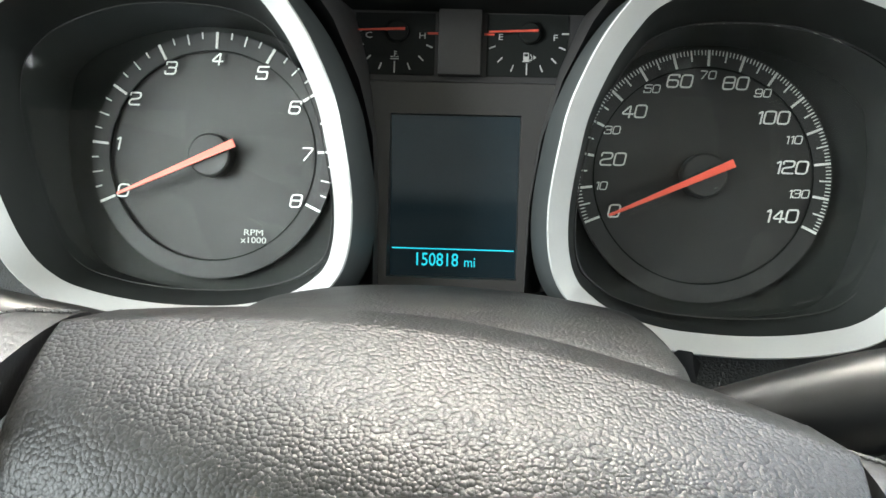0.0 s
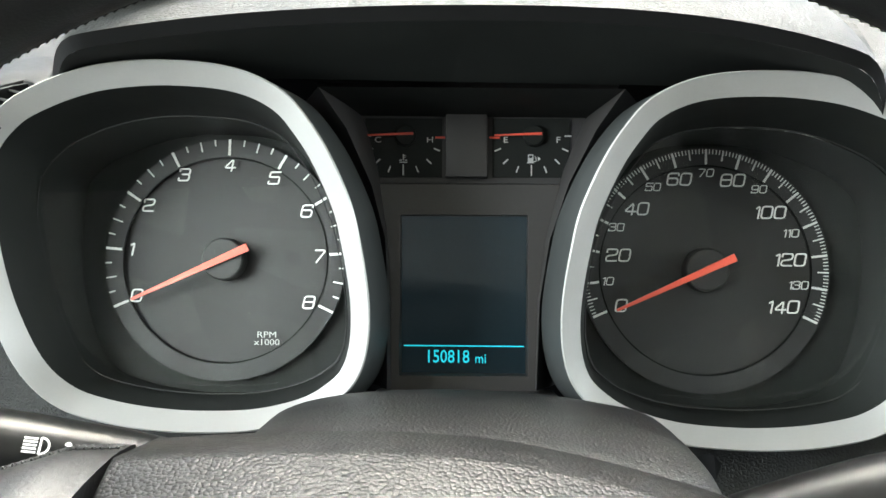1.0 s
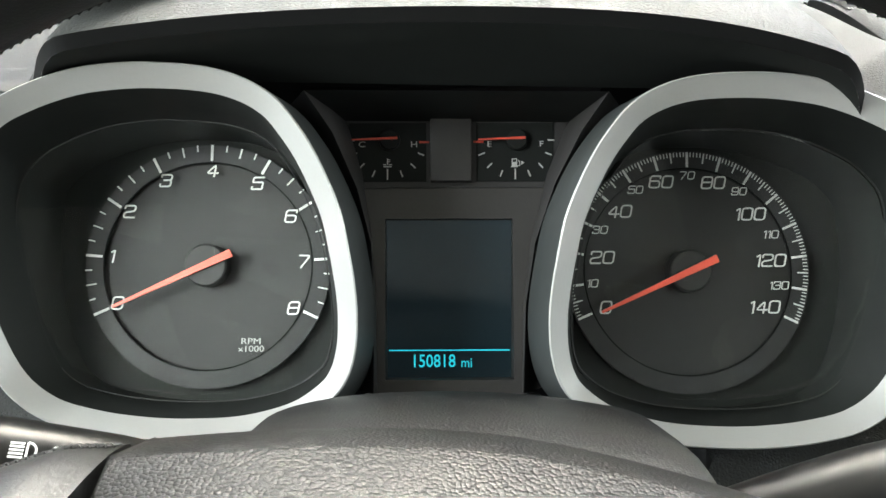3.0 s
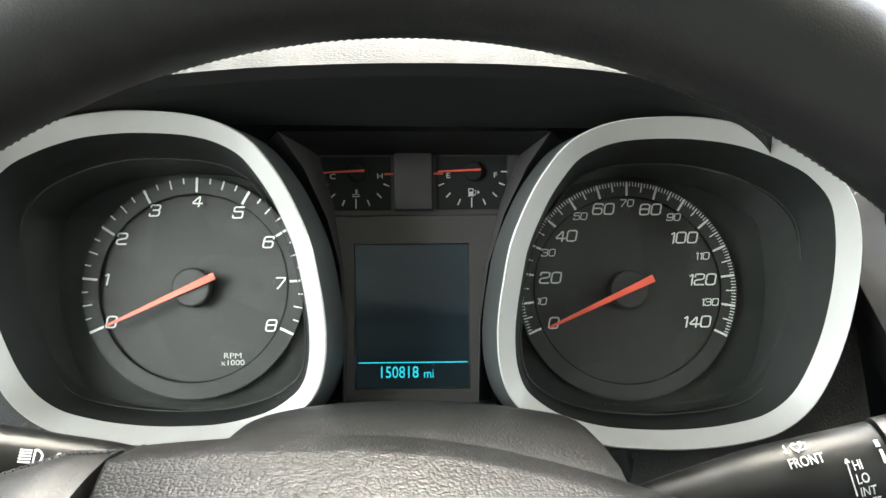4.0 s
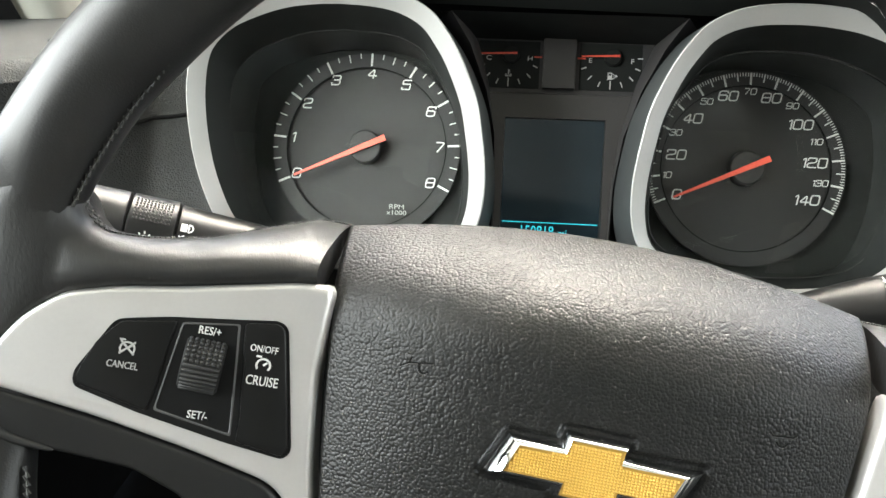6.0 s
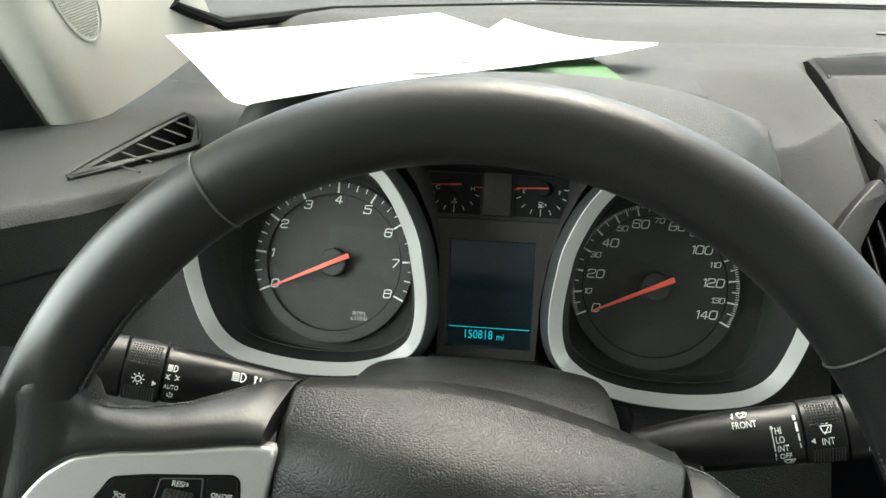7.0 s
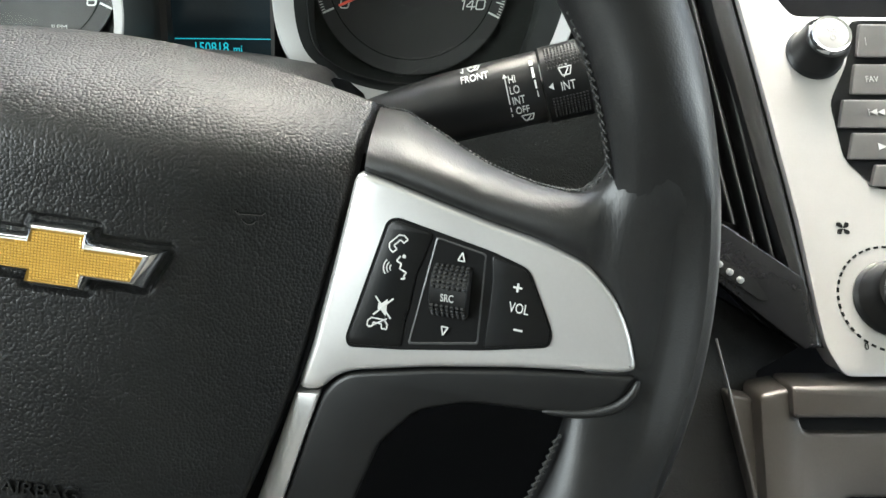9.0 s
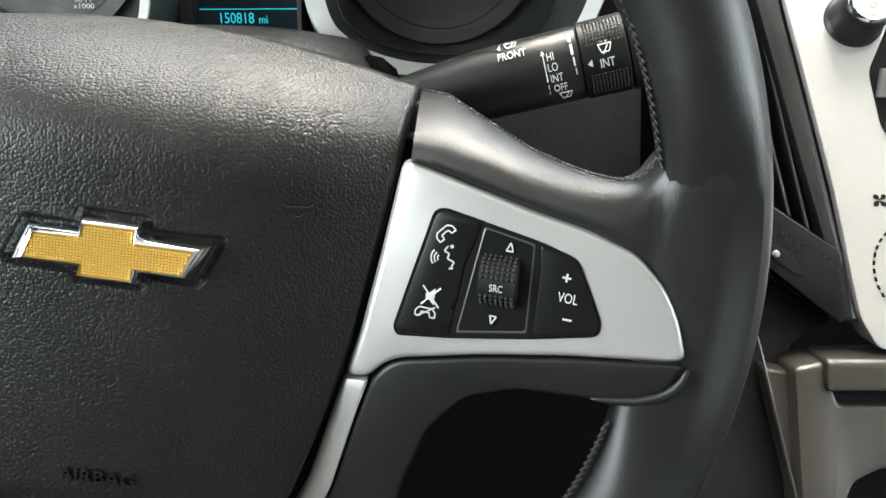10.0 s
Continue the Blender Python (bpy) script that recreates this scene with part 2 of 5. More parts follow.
def inset_ring(P, d):
    """A 2D outline moved inwards by d."""
    n = len(P)
    area = sum(P[i - 1][0] * P[i][1] - P[i][0] * P[i - 1][1] for i in range(n))
    sg = 1 if area > 0 else -1
    out = []
    for i in range(n):
        a, p, b = Vector(P[i - 1][:2]), Vector(P[i][:2]), Vector(P[(i + 1) % n][:2])
        e, f = (p - a).normalized(), (b - p).normalized()
        n0, n1 = Vector((-e.y, e.x)) * sg, Vector((-f.y, f.x)) * sg
        m = n0 + n1
        k = m.length_squared
        out.append(p + m * (2 * d / k if k > 0.6 else d))
    return out


def plate(outline, front, depth, bevel=0.0, segments=2):
    """A slab with a 2D outline (x, z) and a rounded front edge. front: the y of its face, or a function of (x, z)."""
    f = front if callable(front) else (lambda u, v: front)
    O = [Vector(p[:2]) for p in outline]
    O = [p for i, p in enumerate(O) if (p - O[i - 1]).length > 1e-6]
    rings = [(O, depth), (O, bevel)]
    if bevel:
        rings += [(inset_ring(O, bevel * (1 - math.cos(a))), bevel * (1 - math.sin(a))) for a in [math.pi / 2 * (k + 1) / segments for k in range(segments)]]
    bm = bmesh.new()
    rows = [[bm.verts.new((p.x, f(p.x, p.y) + d, p.y)) for p in R] for R, d in rings]
    n = len(O)
    for a, b in zip(rows, rows[1:]):
        for i in range(n):
            j = (i + 1) % n
            bm.faces.new((a[i], a[j], b[j], b[i]))
    for row in (rows[0], rows[-1]):
        for t in tessellate_polygon([[Vector((v.co.x, v.co.z, 0)) for v in row]]):
            try:
                bm.faces.new([row[k] for k in t])
            except ValueError:
                pass
    return bm


def tube(path, radius, n=8, closed=False):
    P = [Vector(p) for p in path]
    rings = []
    for i, p in enumerate(P):
        a = P[i - 1] if (i or closed) else p
        b = P[(i + 1) % len(P)] if (i < len(P) - 1 or closed) else p
        d = (b - a).normalized()
        u = d.orthogonal().normalized() if not rings else (last - d * last.dot(d)).normalized()
        last = u
        w = d.cross(u)
        rr = radius(i / (len(P) - 1)) if callable(radius) else radius
        rings.append([p + rr * (math.cos(2 * math.pi * k / n) * u + math.sin(2 * math.pi * k / n) * w) for k in range(n)])
    if closed:
        rings.append(rings[0])
        return loft(rings)
    return loft(rings, cap=True)


def box(c, size, bevel=0.0, seg=2):
    bm = bmesh.new()
    bmesh.ops.create_cube(bm, size=1.0, matrix=Matrix.Translation(c) @ Matrix.Diagonal((*size, 1)))
    if bevel:
        bmesh.ops.bevel(bm, geom=bm.edges[:], offset=bevel, segments=seg, profile=0.5, affect="EDGES")
    return bm


def turned(profile, n=32):
    """A body turned round the y axis; profile: (radius, y) from the back to the front."""
    return loft([[(r * math.cos(2 * math.pi * k / n), y, r * math.sin(2 * math.pi * k / n)) for k in range(n)] for r, y in profile], cap=True)


def ring(r0, r1, y, n=72, thick=0.0006):
    a = lambda r, yy: [(r * math.cos(2 * math.pi * k / n), yy, r * math.sin(2 * math.pi * k / n)) for k in range(n)]
    bm = loft([a(r0, y + thick), a(r0, y), a(r1, y), a(r1, y + thick), a(r0, y + thick)])
    bmesh.ops.remove_doubles(bm, verts=bm.verts[:], dist=1e-7)
    return bm


def join(*bms):
    out = bmesh.new()
    for b in bms:
        me = bpy.data.meshes.new("tmp")
        b.to_mesh(me)
        b.free()
        out.from_mesh(me)
        bpy.data.meshes.remove(me)
    return out


def moved(bm, m):
    bm.transform(m)
    return bm


def lettering(text, size, wide=1.0, slant=0.0, depth=0.00025, bold=0.0):
    """Raised words in the x-z plane, centred, facing -y."""
    cu = bpy.data.curves.new("words", "FONT")
    cu.body, cu.size, cu.align_x, cu.align_y = text, size, "CENTER", "CENTER"
    cu.extrude = depth / 2
    cu.offset = bold
    cu.resolution_u = 3
    ob = bpy.data.objects.new("words", cu)
    scene.collection.objects.link(ob)
    bpy.context.view_layer.update()
    me = bpy.data.meshes.new_from_object(ob.evaluated_get(bpy.context.evaluated_depsgraph_get()))
    bpy.data.objects.remove(ob)
    bm = bmesh.new()
    bm.from_mesh(me)
    bpy.data.meshes.remove(me)
    bm.transform(Matrix(((wide, slant, 0, 0), (0, 0, -1, 0), (0, 1, 0, 0), (0, 0, 0, 1))))
    return bm


def bar(x0, z0, x1, z1, w, y, thick=0.0004, w1=None):
    """A flat stroke in the x-z plane."""
    d = Vector((x1 - x0, z1 - z0)).normalized()
    n = Vector((-d.y, d.x))
    a, b = n * w / 2, n * (w1 if w1 is not None else w) / 2
    pts = [(x0 + a.x, z0 + a.y), (x0 - a.x, z0 - a.y), (x1 - b.x, z1 - b.y), (x1 + b.x, z1 + b.y)]
    return plate(pts, y, thick)


def smooth(t):
    t = max(0.0, min(1.0, t))
    return t * t * (3 - 2 * t)

# ---- cabin shell ----
AXIS = -0.009


def slab(quad, thick, mat, name, label="", kind="structure", category="", m=None):
    """A flat panel through four level-frame corners."""
    q = [level(*p) for p in quad]
    bm = bmesh.new()
    bm.faces.new([bm.verts.new(p) for p in q])
    thicken(bm, thick)
    return solo(name, bm, mat, label, category or name, kind=kind)


def window_wall(name, side, label):
    """A door side of the cabin with its window opening; side: x of its inner face."""
    s = 1 if side > 0 else -1
    bm = box((0, 0, 0), (0.04, 2.9, 0.78))
    bm.transform(Matrix.Translation((side + s * 0.02, -0.75, -0.45)))
    up = box((side + s * 0.02, -0.75, 0.5), (0.04, 2.9, 0.12))
    posts = [box((side + s * 0.02, f, 0.2), (0.04, 0.09, 0.52)) for f in (-0.28, -1.2, -2.1)]
    bm = join(bm, up, *posts)
    c, sn = math.cos(radians(RAKE)), math.sin(radians(RAKE))
    return solo(name, bm, CREAM, label, "wall", kind="structure", m=Matrix(((1, 0, 0, 0), (0, c, -sn, 0), (0, sn, c, 0), (0, 0, 0, 1))))


slab([(-0.62, 0.30, 0.56), (1.36, 0.30, 0.56), (1.36, -2.2, 0.56), (-0.62, -2.2, 0.56)], 0.03, CREAM, "ceiling", "pale cream fabric car headliner")
slab([(-0.62, 1.13, -0.72), (1.36, 1.13, -0.72), (1.36, -0.1, -0.72), (-0.62, -0.1, -0.72)], 0.03, CARPET, "floor", "near-black footwell floor with the shade put into its colour")
# Unseen rear floor, made pale so that it bounces light upwards.
slab([(-0.62, -0.1, -0.72), (1.36, -0.1, -0.72), (1.36, -2.2, -0.72), (-0.62, -2.2, -0.72)], 0.03, BEIGE, "floor_rear", "unseen beige floor that bounces light", category="floor")
slab([(-0.62, 1.13, -0.72), (1.36, 1.13, -0.72), (1.36, 1.13, -0.03), (-0.62, 1.13, -0.03)], 0.03, CARPET, "wall_front", "near-black bulkhead with the footwell shade put into its colour")
slab([(-0.62, -2.2, -0.72), (1.36, -2.2, -0.72), (1.36, -2.2, 0.0), (-0.62, -2.2, 0.0)], 0.03, CREAM, "wall_rear", "pale tailgate below the rear window")
# Unseen seat forms, added to bounce windscreen light back onto the wheel.
def seat_point(u, v):
    x = -0.30 + 0.56 * u
    bulge = 0.05 * (2 * abs(u - 0.5)) ** 2
    if v < 0.45:
        w = v / 0.45
        return level(x, -0.06 - 0.50 * w, -0.34 + bulge - 0.04 * w)
    w = (v - 0.45) / 0.55
    return level(x, -0.56 - 0.16 * w + bulge, -0.38 + 0.72 * w)


for k, dx in enumerate((0.0, 0.72)):
    bm = thicken(grid(seat_point, 16, 24), 0.09)
    solo("bounce_seat", bm, SEAT, "unseen plain grey seat form that bounces light", "seat", kind="structure", m=Matrix.Translation((dx, 0, 0)))
# Added near-black panel that keeps the bright door side out of the footwell.
slab([(-0.57, 1.13, -0.71), (-0.57, 0.16, -0.71), (-0.57, 0.16, -0.26), (-0.57, 1.13, -0.26)], 0.02, CARPET, "footwell_mask", "added near-black panel hiding the pale door side", category="panel")
window_wall("wall_left", -0.60, "pale door side with window openings")
window_wall("wall_right", 1.33, "pale door side with window openings")
# Unseen dark pane, added to block a bright reflection in the dial lens.
slab([(-0.575, -0.32, -0.08), (-0.575, -2.15, -0.08), (-0.575, -2.15, 0.46), (-0.575, -0.32, 0.46)], 0.004, TINTED, "reflection_blocker", "unseen dark pane added to dim the dial lens reflection", category="window")
screen = slab([(-0.60, 1.15, -0.02), (1.34, 1.15, -0.02), (1.34, 0.30, 0.57), (-0.60, 0.30, 0.57)], 0.004, GLASS, "window_1", "clear raked car windscreen", category="window")
screen.visible_shadow = False
slab([(-60, 90, -1.05), (60, 90, -1.05), (60, -90, -1.05), (-60, -90, -1.05)], 0.05, ASPHALT, "ground", "pale grey asphalt ground outside", category="ground")

# ---- dashboard ----
dash = thing("dashboard", level(0.36, 0.6, -0.7), "dark grey grained vinyl dashboard under the windscreen", "dashboard")


def table(t, x):
    for (x0, y0), (x1, y1) in zip(t, t[1:]):
        if x <= x1:
            return y0 + (y1 - y0) * max(0.0, (x - x0) / (x1 - x0))
    return t[-1][1]


HOOD = 0.175


def lip_z(x):
    d = x + 0.012
    return 0.1212 - 0.45 * d * d - (27 if d > 0 else 8) * d ** 4


def lip_y(x):
    return 0.278 + 0.057 * smooth((abs(x + 0.01) - 0.13) / 0.045)


def arch(x, half):
    d = min(1.0, abs(x + 0.01) / half)
    return (1 - d ** 2.4) ** (1 / 2.4)


def seam_f(x):
    return 0.318 + 0.150 * arch(x, 0.1735)


def seam_h(x):
    d = abs(x + 0.01)
    return 0.0048 - 0.008 * (d / 0.166) ** 6 - 0.032 * smooth((d - 0.163) / 0.012)


FRONT = [(-0.60, 0.06), (-0.313, 0.262), (-0.257, 0.316), (-0.235, 0.360), (-0.205, 0.375), (-0.170, 0.36), (0.148, 0.335), (0.1925, 0.3657), (0.2355, 0.4003), (0.30, 0.42), (1.40, 0.42)]
FRONT_H = [(-0.60, -0.05), (-0.2, -0.05), (-0.166, -0.03), (0.148, -0.085), (0.1925, -0.080), (0.2355, -0.036), (0.26, -0.03), (1.40, -0.03)]


def front_f(x):
    half = 0.1745 + (0.0045 if x > 0 else 0.0)
    return max(table(FRONT, x), 0.3180 + 0.150 * arch(x, half)) if abs(x + 0.01) < half + 0.004 else table(FRONT, x)


def top_h(x, f):
    """Height of the dash top."""
    wl = smooth((-0.150 - x) / 0.06) * (1 - smooth((f - 0.62) / 0.25))
    h = 0.004 - 0.054 * wl
    if x > 0.13:
        f0 = table(FRONT, x)
        d = max(0.0, f - f0)
        k = smooth((x - 0.08) / 0.07) * (0.62 * max(0.0, 1 - d / 0.068) + 0.38 * (1 - smooth((d - 0.05) / 0.16)))
        h += (table(FRONT_H, x) - 0.004) * k
    edge = 0.672 + 0.034 * smooth((x + 0.1) / 0.35)
    h -= 0.012 * smooth((f - edge) / 0.012) * (1 - smooth((f - edge - 0.05) / 0.14))
    return h


def bezel_ctrl():
    return [(0.0366, 0.016), (0.0372, 0.028), (0.0392, 0.042), (0.0424, 0.0575), (0.0500, 0.0755), (0.0575, 0.0875), (0.0654, 0.0962), (0.0765, 0.1022), (0.090, 0.1055), (0.108, 0.1066), (0.1235, 0.1060),
            (0.1395, 0.1034), (0.157, 0.0974), (0.1712, 0.0896), (0.1838, 0.0764), (0.1893, 0.0590), (0.1896, 0.0362), (0.1856, 0.0119), (0.1765, -0.0110), (0.1630, -0.0240), (0.1450, -0.0298), (0.1245, -0.0325),
            (0.1043, -0.0328), (0.0830, -0.0310), (0.0620, -0.0250), (0.0480, -0.0160), (0.0412, -0.0075), (0.0377, 0.0034)]


BEZEL = spline(bezel_ctrl(), 5)
LEAN = 0.0195  # the cluster sits slightly turned in the dash


def inside(px, pz, poly):
    hit = False
    for i in range(len(poly)):
        (x0, z0), (x1, z1) = poly[i - 1], poly[i]
        if (z0 > pz) != (z1 > pz) and px < (x1 - x0) * (pz - z0) / (z1 - z0) + x0:
            hit = not hit
    return hit


def in_cluster(x, z):
    ux, z = abs(x - AXIS), z + LEAN * (x - AXIS)
    return inside(ux, z, BEZEL) or (ux < 0.06 and -0.018 < z < 0.122) or (ux < 0.115 and z > 0.055)


def dash_point(u, v):
    x = -0.60 + 0.8325 * u
    f0 = front_f(x)
    f = f0 + (1.12 - f0) * v ** 1.2
    return level(x, f, top_h(x, f) - edge_roll(x, f - f0) - 0.009 * smooth((x - 0.2250) / 0.0075) * smooth((0.60 - f) / 0.03))


def edge_roll(x, d):
    """The rounded front edge of the dash beside the door."""
    beside_hood = 0.004 * (1 - smooth((abs(x + 0.01) - 0.145) / 0.03))
    return 0.010 * smooth((-0.19 - x) / 0.03) * max(0.0, 1 - d / 0.014) ** 2 + beside_hood * max(0.0, 1 - d / 0.009) ** 2


SV = [(-0.2868, 0.346), (-0.2880, 0.520), (-0.2835, 0.531), (-0.2649, 0.509), (-0.2354, 0.436), (-0.2556, 0.394)]
cen = (sum(p[0] for p in SV) / 6, sum(p[1] for p in SV) / 6)
ins = [(cen[0] + (x - cen[0]) * 0.76 + 0.001, cen[1] + (f - cen[1]) * 0.86 + 0.004) for x, f in SV]


def top_keep(u, v):
    p = dash_point(u, v)
    x, f = p.x, p.y * math.cos(radians(RAKE)) + p.z * math.sin(radians(RAKE))
    return (not in_cluster(p.x, p.z) or p.y > 0.4) and not inside(x, f, SV)


part("top_panel", grid(dash_point, 260, 150, top_keep), DASH_TOP, dash)


def hood_point(u, v):
    x = -0.01 + HOOD * math.sin((u - 0.5) * math.pi)
    a = Vector((x, lip_y(x), lip_z(x)))
    b = level(x, seam_f(x), seam_h(x))
    if v < 0.15:
        w = v / 0.15 * math.pi / 2
        return a + Vector((0, 0.004 * (1 - math.sin(w)), -0.004 + 0.004 * math.sin(w)))
    w = (v - 0.15) / 0.85
    p = a.lerp(b, w)
    return p + Vector((0, 0, 0.0168 * math.sin(w ** 0.85 * math.pi) * (1 - (abs(x + 0.01) / 0.19) ** 4)))


part("hood_lip", grid(lambda u, v: hood_point(u, 0.15 * v), 80, 6), GAP, dash, "smooth black lip of the hood")
part("binnacle_hood", grid(lambda u, v: hood_point(u, 0.15 + 0.85 * v), 80, 30), HOOD_TOP, dash, "grained grey hood over the instruments")


def gap_point(u, v):
    x = -0.01 + 0.178 * math.sin((u - 0.5) * math.pi)
    d = abs(x + 0.01)
    out = 0.007 * smooth((d - 0.14) / 0.03) * v * (1 if x > 0 else -1)
    return level(x + out, seam_f(x) - 0.006 + 0.012 * v, seam_h(x) - 0.010 - 0.004 * v)


part("seam_gap", grid(gap_point, 120, 2, lambda u, v: gap_point(u, v).y > 0.352 or not in_cluster(gap_point(u, v).x, gap_point(u, v).z - 0.003)), GAP, dash, "black joint round the hood")


def under_point(u, v):
    x = -0.01 + HOOD * math.sin((u - 0.5) * math.pi)
    a = Vector((x, lip_y(x) + 0.004, lip_z(x) - 0.004))
    b = Vector((x, 0.329, min(lip_z(x) + 0.002, 0.1085 - LEAN * (x - AXIS))))
    return a.lerp(b, v)


part("hood_underside", grid(under_point, 60, 12), MASK, dash, "matt black underside of the hood")


def low_point(u, v):
    x = -0.60 + 0.80 * u
    f0 = table(FRONT, x)
    t = level(x, f0 + 0.001, top_h(x, f0) - edge_roll(x, 0.0) + 0.0005)
    if abs(x + 0.01) < 0.156:
        t = Vector((x, 0.37, 0.118))
    mid = Vector((x, 0.362 - 0.012 * smooth(x / 0.2), -0.03))
    low = Vector((x, 0.338, -0.118))
    w = v * 2
    return t.lerp(mid, w) if w < 1 else mid.lerp(low, w - 1)


def low_keep(u, v):
    p = low_point(u, v)
    return not in_cluster(p.x, p.z)


part("lower_panel", grid(low_point, 220, 110, low_keep), DASH_LOW, dash)
part("lower_edge", grid(lambda u, v: Vector((-0.60 + 0.80 * u, 0.338 + 0.30 * v + 0.002, -0.118 - 0.004 * math.sin(v * 3))), 20, 10), DASH_LOW, dash)
pts = []
for k in range(31):
    x = -0.50 + 0.295 * k / 30
    u = (x + 0.60) / 0.80
    t, m_ = low_point(u, 0.0), low_point(u, 0.5)
    pts.append(t.lerp(m_, min(0.9, 0.030 / max(0.031, t.z - m_.z))) + Vector((0, -0.0003, 0)))
part("panel_joint", tube(pts, 0.0011, 6), GAP, dash)

# centre pod over the screen
MID = 0.372


LEFT = 0.2345


def pod_h(f):
    return -0.0285 + 0.036 * smooth((f - 0.40) / 0.20)


def pod_far(x):
    return min(0.598 + 0.60 * (x - LEFT), 0.672)


def grille_near(x):
    return min(0.538 + 0.13 * (x - LEFT), 0.5495)


def pod_point(u, v):
    x = LEFT + 2 * (MID - LEFT) * u
    f = 0.393 + (pod_far(x) - 0.393) * v
    edge = min(u, 1 - u) * 2 * (MID - LEFT)
    return level(x, f, pod_h(f) + 0.003 - 0.004 * (1 - smooth(edge / 0.004)) - 0.003 * smooth((f - grille_near(x)) / 0.004) - 0.004 * (1 - smooth((f - 0.392) / 0.010)))


def brow_f(x):
    return 0.511 - 0.040 * (abs(x - MID) / (MID - 0.2505)) ** 3.8


def pod_keep(u, v):
    x = LEFT + 2 * (MID - LEFT) * u
    f = 0.393 + (pod_far(x) - 0.393) * v
    return not (abs(x - MID) < MID - 0.2505 and f < brow_f(x) - 0.006)


bm = grid(pod_point, 100, 70, pod_keep)
res = bmesh.ops.extrude_edge_only(bm, edges=[e for e in bm.edges if e.is_boundary])
bmesh.ops.translate(bm, verts=[g for g in res["geom"] if isinstance(g, bmesh.types.BMVert)], vec=level(0, 0.003, -0.012))
part("centre_pod", bm, DASH_TOP, dash, "smooth grey centre pod")


def brow_point(u, v):
    """The rounded hood over the screen; its two lower corners fall away."""
    x = 0.2490 + 2 * (MID - 0.2490) * u
    fc = brow_f(x)
    a, b, c = (fc, pod_h(fc) + 0.0034), (0.397, -0.0165), (0.384, -0.043)
    q = [(1 - v) ** 2 * a[i] + 2 * v * (1 - v) * b[i] + v * v * c[i] for i in range(2)]
    away = max(0.0, (0.470 - q[0]) - 1.41 * (MID - abs(x - MID) - 0.2505)) * 0.578
    side = 1 - smooth(min(u, 1 - u) * 2 * (MID - 0.2490) / 0.004)
    return level(x, q[0], q[1] - 0.30 * away * smooth(away / 0.012) * (1 - smooth((v - 0.45) / 0.5)) - 0.003 * side)


# Near-black sheet paints the groove's shade over the pod's grey side.
part("pod_side", grid(lambda u, v: level(LEFT - 0.0007, 0.404 + 0.19 * u, pod_h(0.404 + 0.19 * u) - 0.001 - 0.034 * v), 20, 3), GAP, dash, "near-black sheet for the shade beside the pod")
part("screen_brow", grid(brow_point, 90, 50), DASH_TOP, dash, "rounded hood over the screen")
part("brow_groove", tube([level(x, brow_f(x) - 0.0030, pod_h(brow_f(x)) + 0.0012) for x in [0.2505 + 2 * (MID - 0.2505) * k / 60 for k in range(61)]], 0.0022, 6), DASH_LOW, dash, "narrow groove round the screen hood")
part("pod_groove", grid(lambda u, v: level(0.2262 + 0.012 * u, 0.395 + 0.21 * v, min(pod_h(0.395 + 0.21 * v), top_h(0.228, 0.395 + 0.21 * v)) - 0.016), 2, 40), GAP, dash, "black joint beside the pod")
part("grille_bed", grid(lambda u, v: level(LEFT + 0.003 + 0.25 * u, grille_near(LEFT + 0.25 * u) + 0.003 + (pod_far(LEFT + 0.25 * u) - grille_near(LEFT + 0.25 * u) - 0.007) * v, pod_h(grille_near(LEFT + 0.25 * u) + (pod_far(LEFT + 0.25 * u) - grille_near(LEFT + 0.25 * u)) * v) + 0.0007), 40, 8), GAP, dash)
ribs = []
for k in range(110):
    x = LEFT + 0.004 + 0.0022 * k
    far = lambda x_: level(x_ + 0.010, pod_far(x_ + 0.010) - 0.005, pod_h(pod_far(x_ + 0.010)) + 0.0012)
    near = lambda x_: level(x_, grille_near(x_) + 0.004, pod_h(grille_near(x_)) + 0.0012)
    ribs.append(tube([near(x), far(x)], 0.0007, 4))
part("speaker_grille", join(*ribs), DASH_LOW, dash, "ribbed dark speaker grille")


def far_point(u, v):
    x = 0.2322 + 1.1 * u
    f0 = pod_far(max(x, LEFT)) + 0.001
    f = f0 + (1.12 - f0) * v ** 1.3
    return level(x, f, top_h(min(x, 0.3), f) + 0.004 * (1 - smooth((f - f0) / 0.05)) * smooth((x - LEFT) / 0.03))


part("far_panel", grid(far_point, 60, 90), DASH_TOP, dash)
part("passenger_panel", grid(lambda u, v: level(0.506 + 0.84 * u, 0.42 + 0.26 * v, -0.03 + 0.034 * smooth(v / 0.4)), 30, 20), DASH_TOP, dash)

# ---- instrument cluster ----
cluster = thing("instrument_cluster", (AXIS, 0.37, -0.03), "instrument cluster with two round dials in silver surrounds", "instrument cluster")


def face_y(z):
    return 0.300 + 0.30 * (0.10 - z)


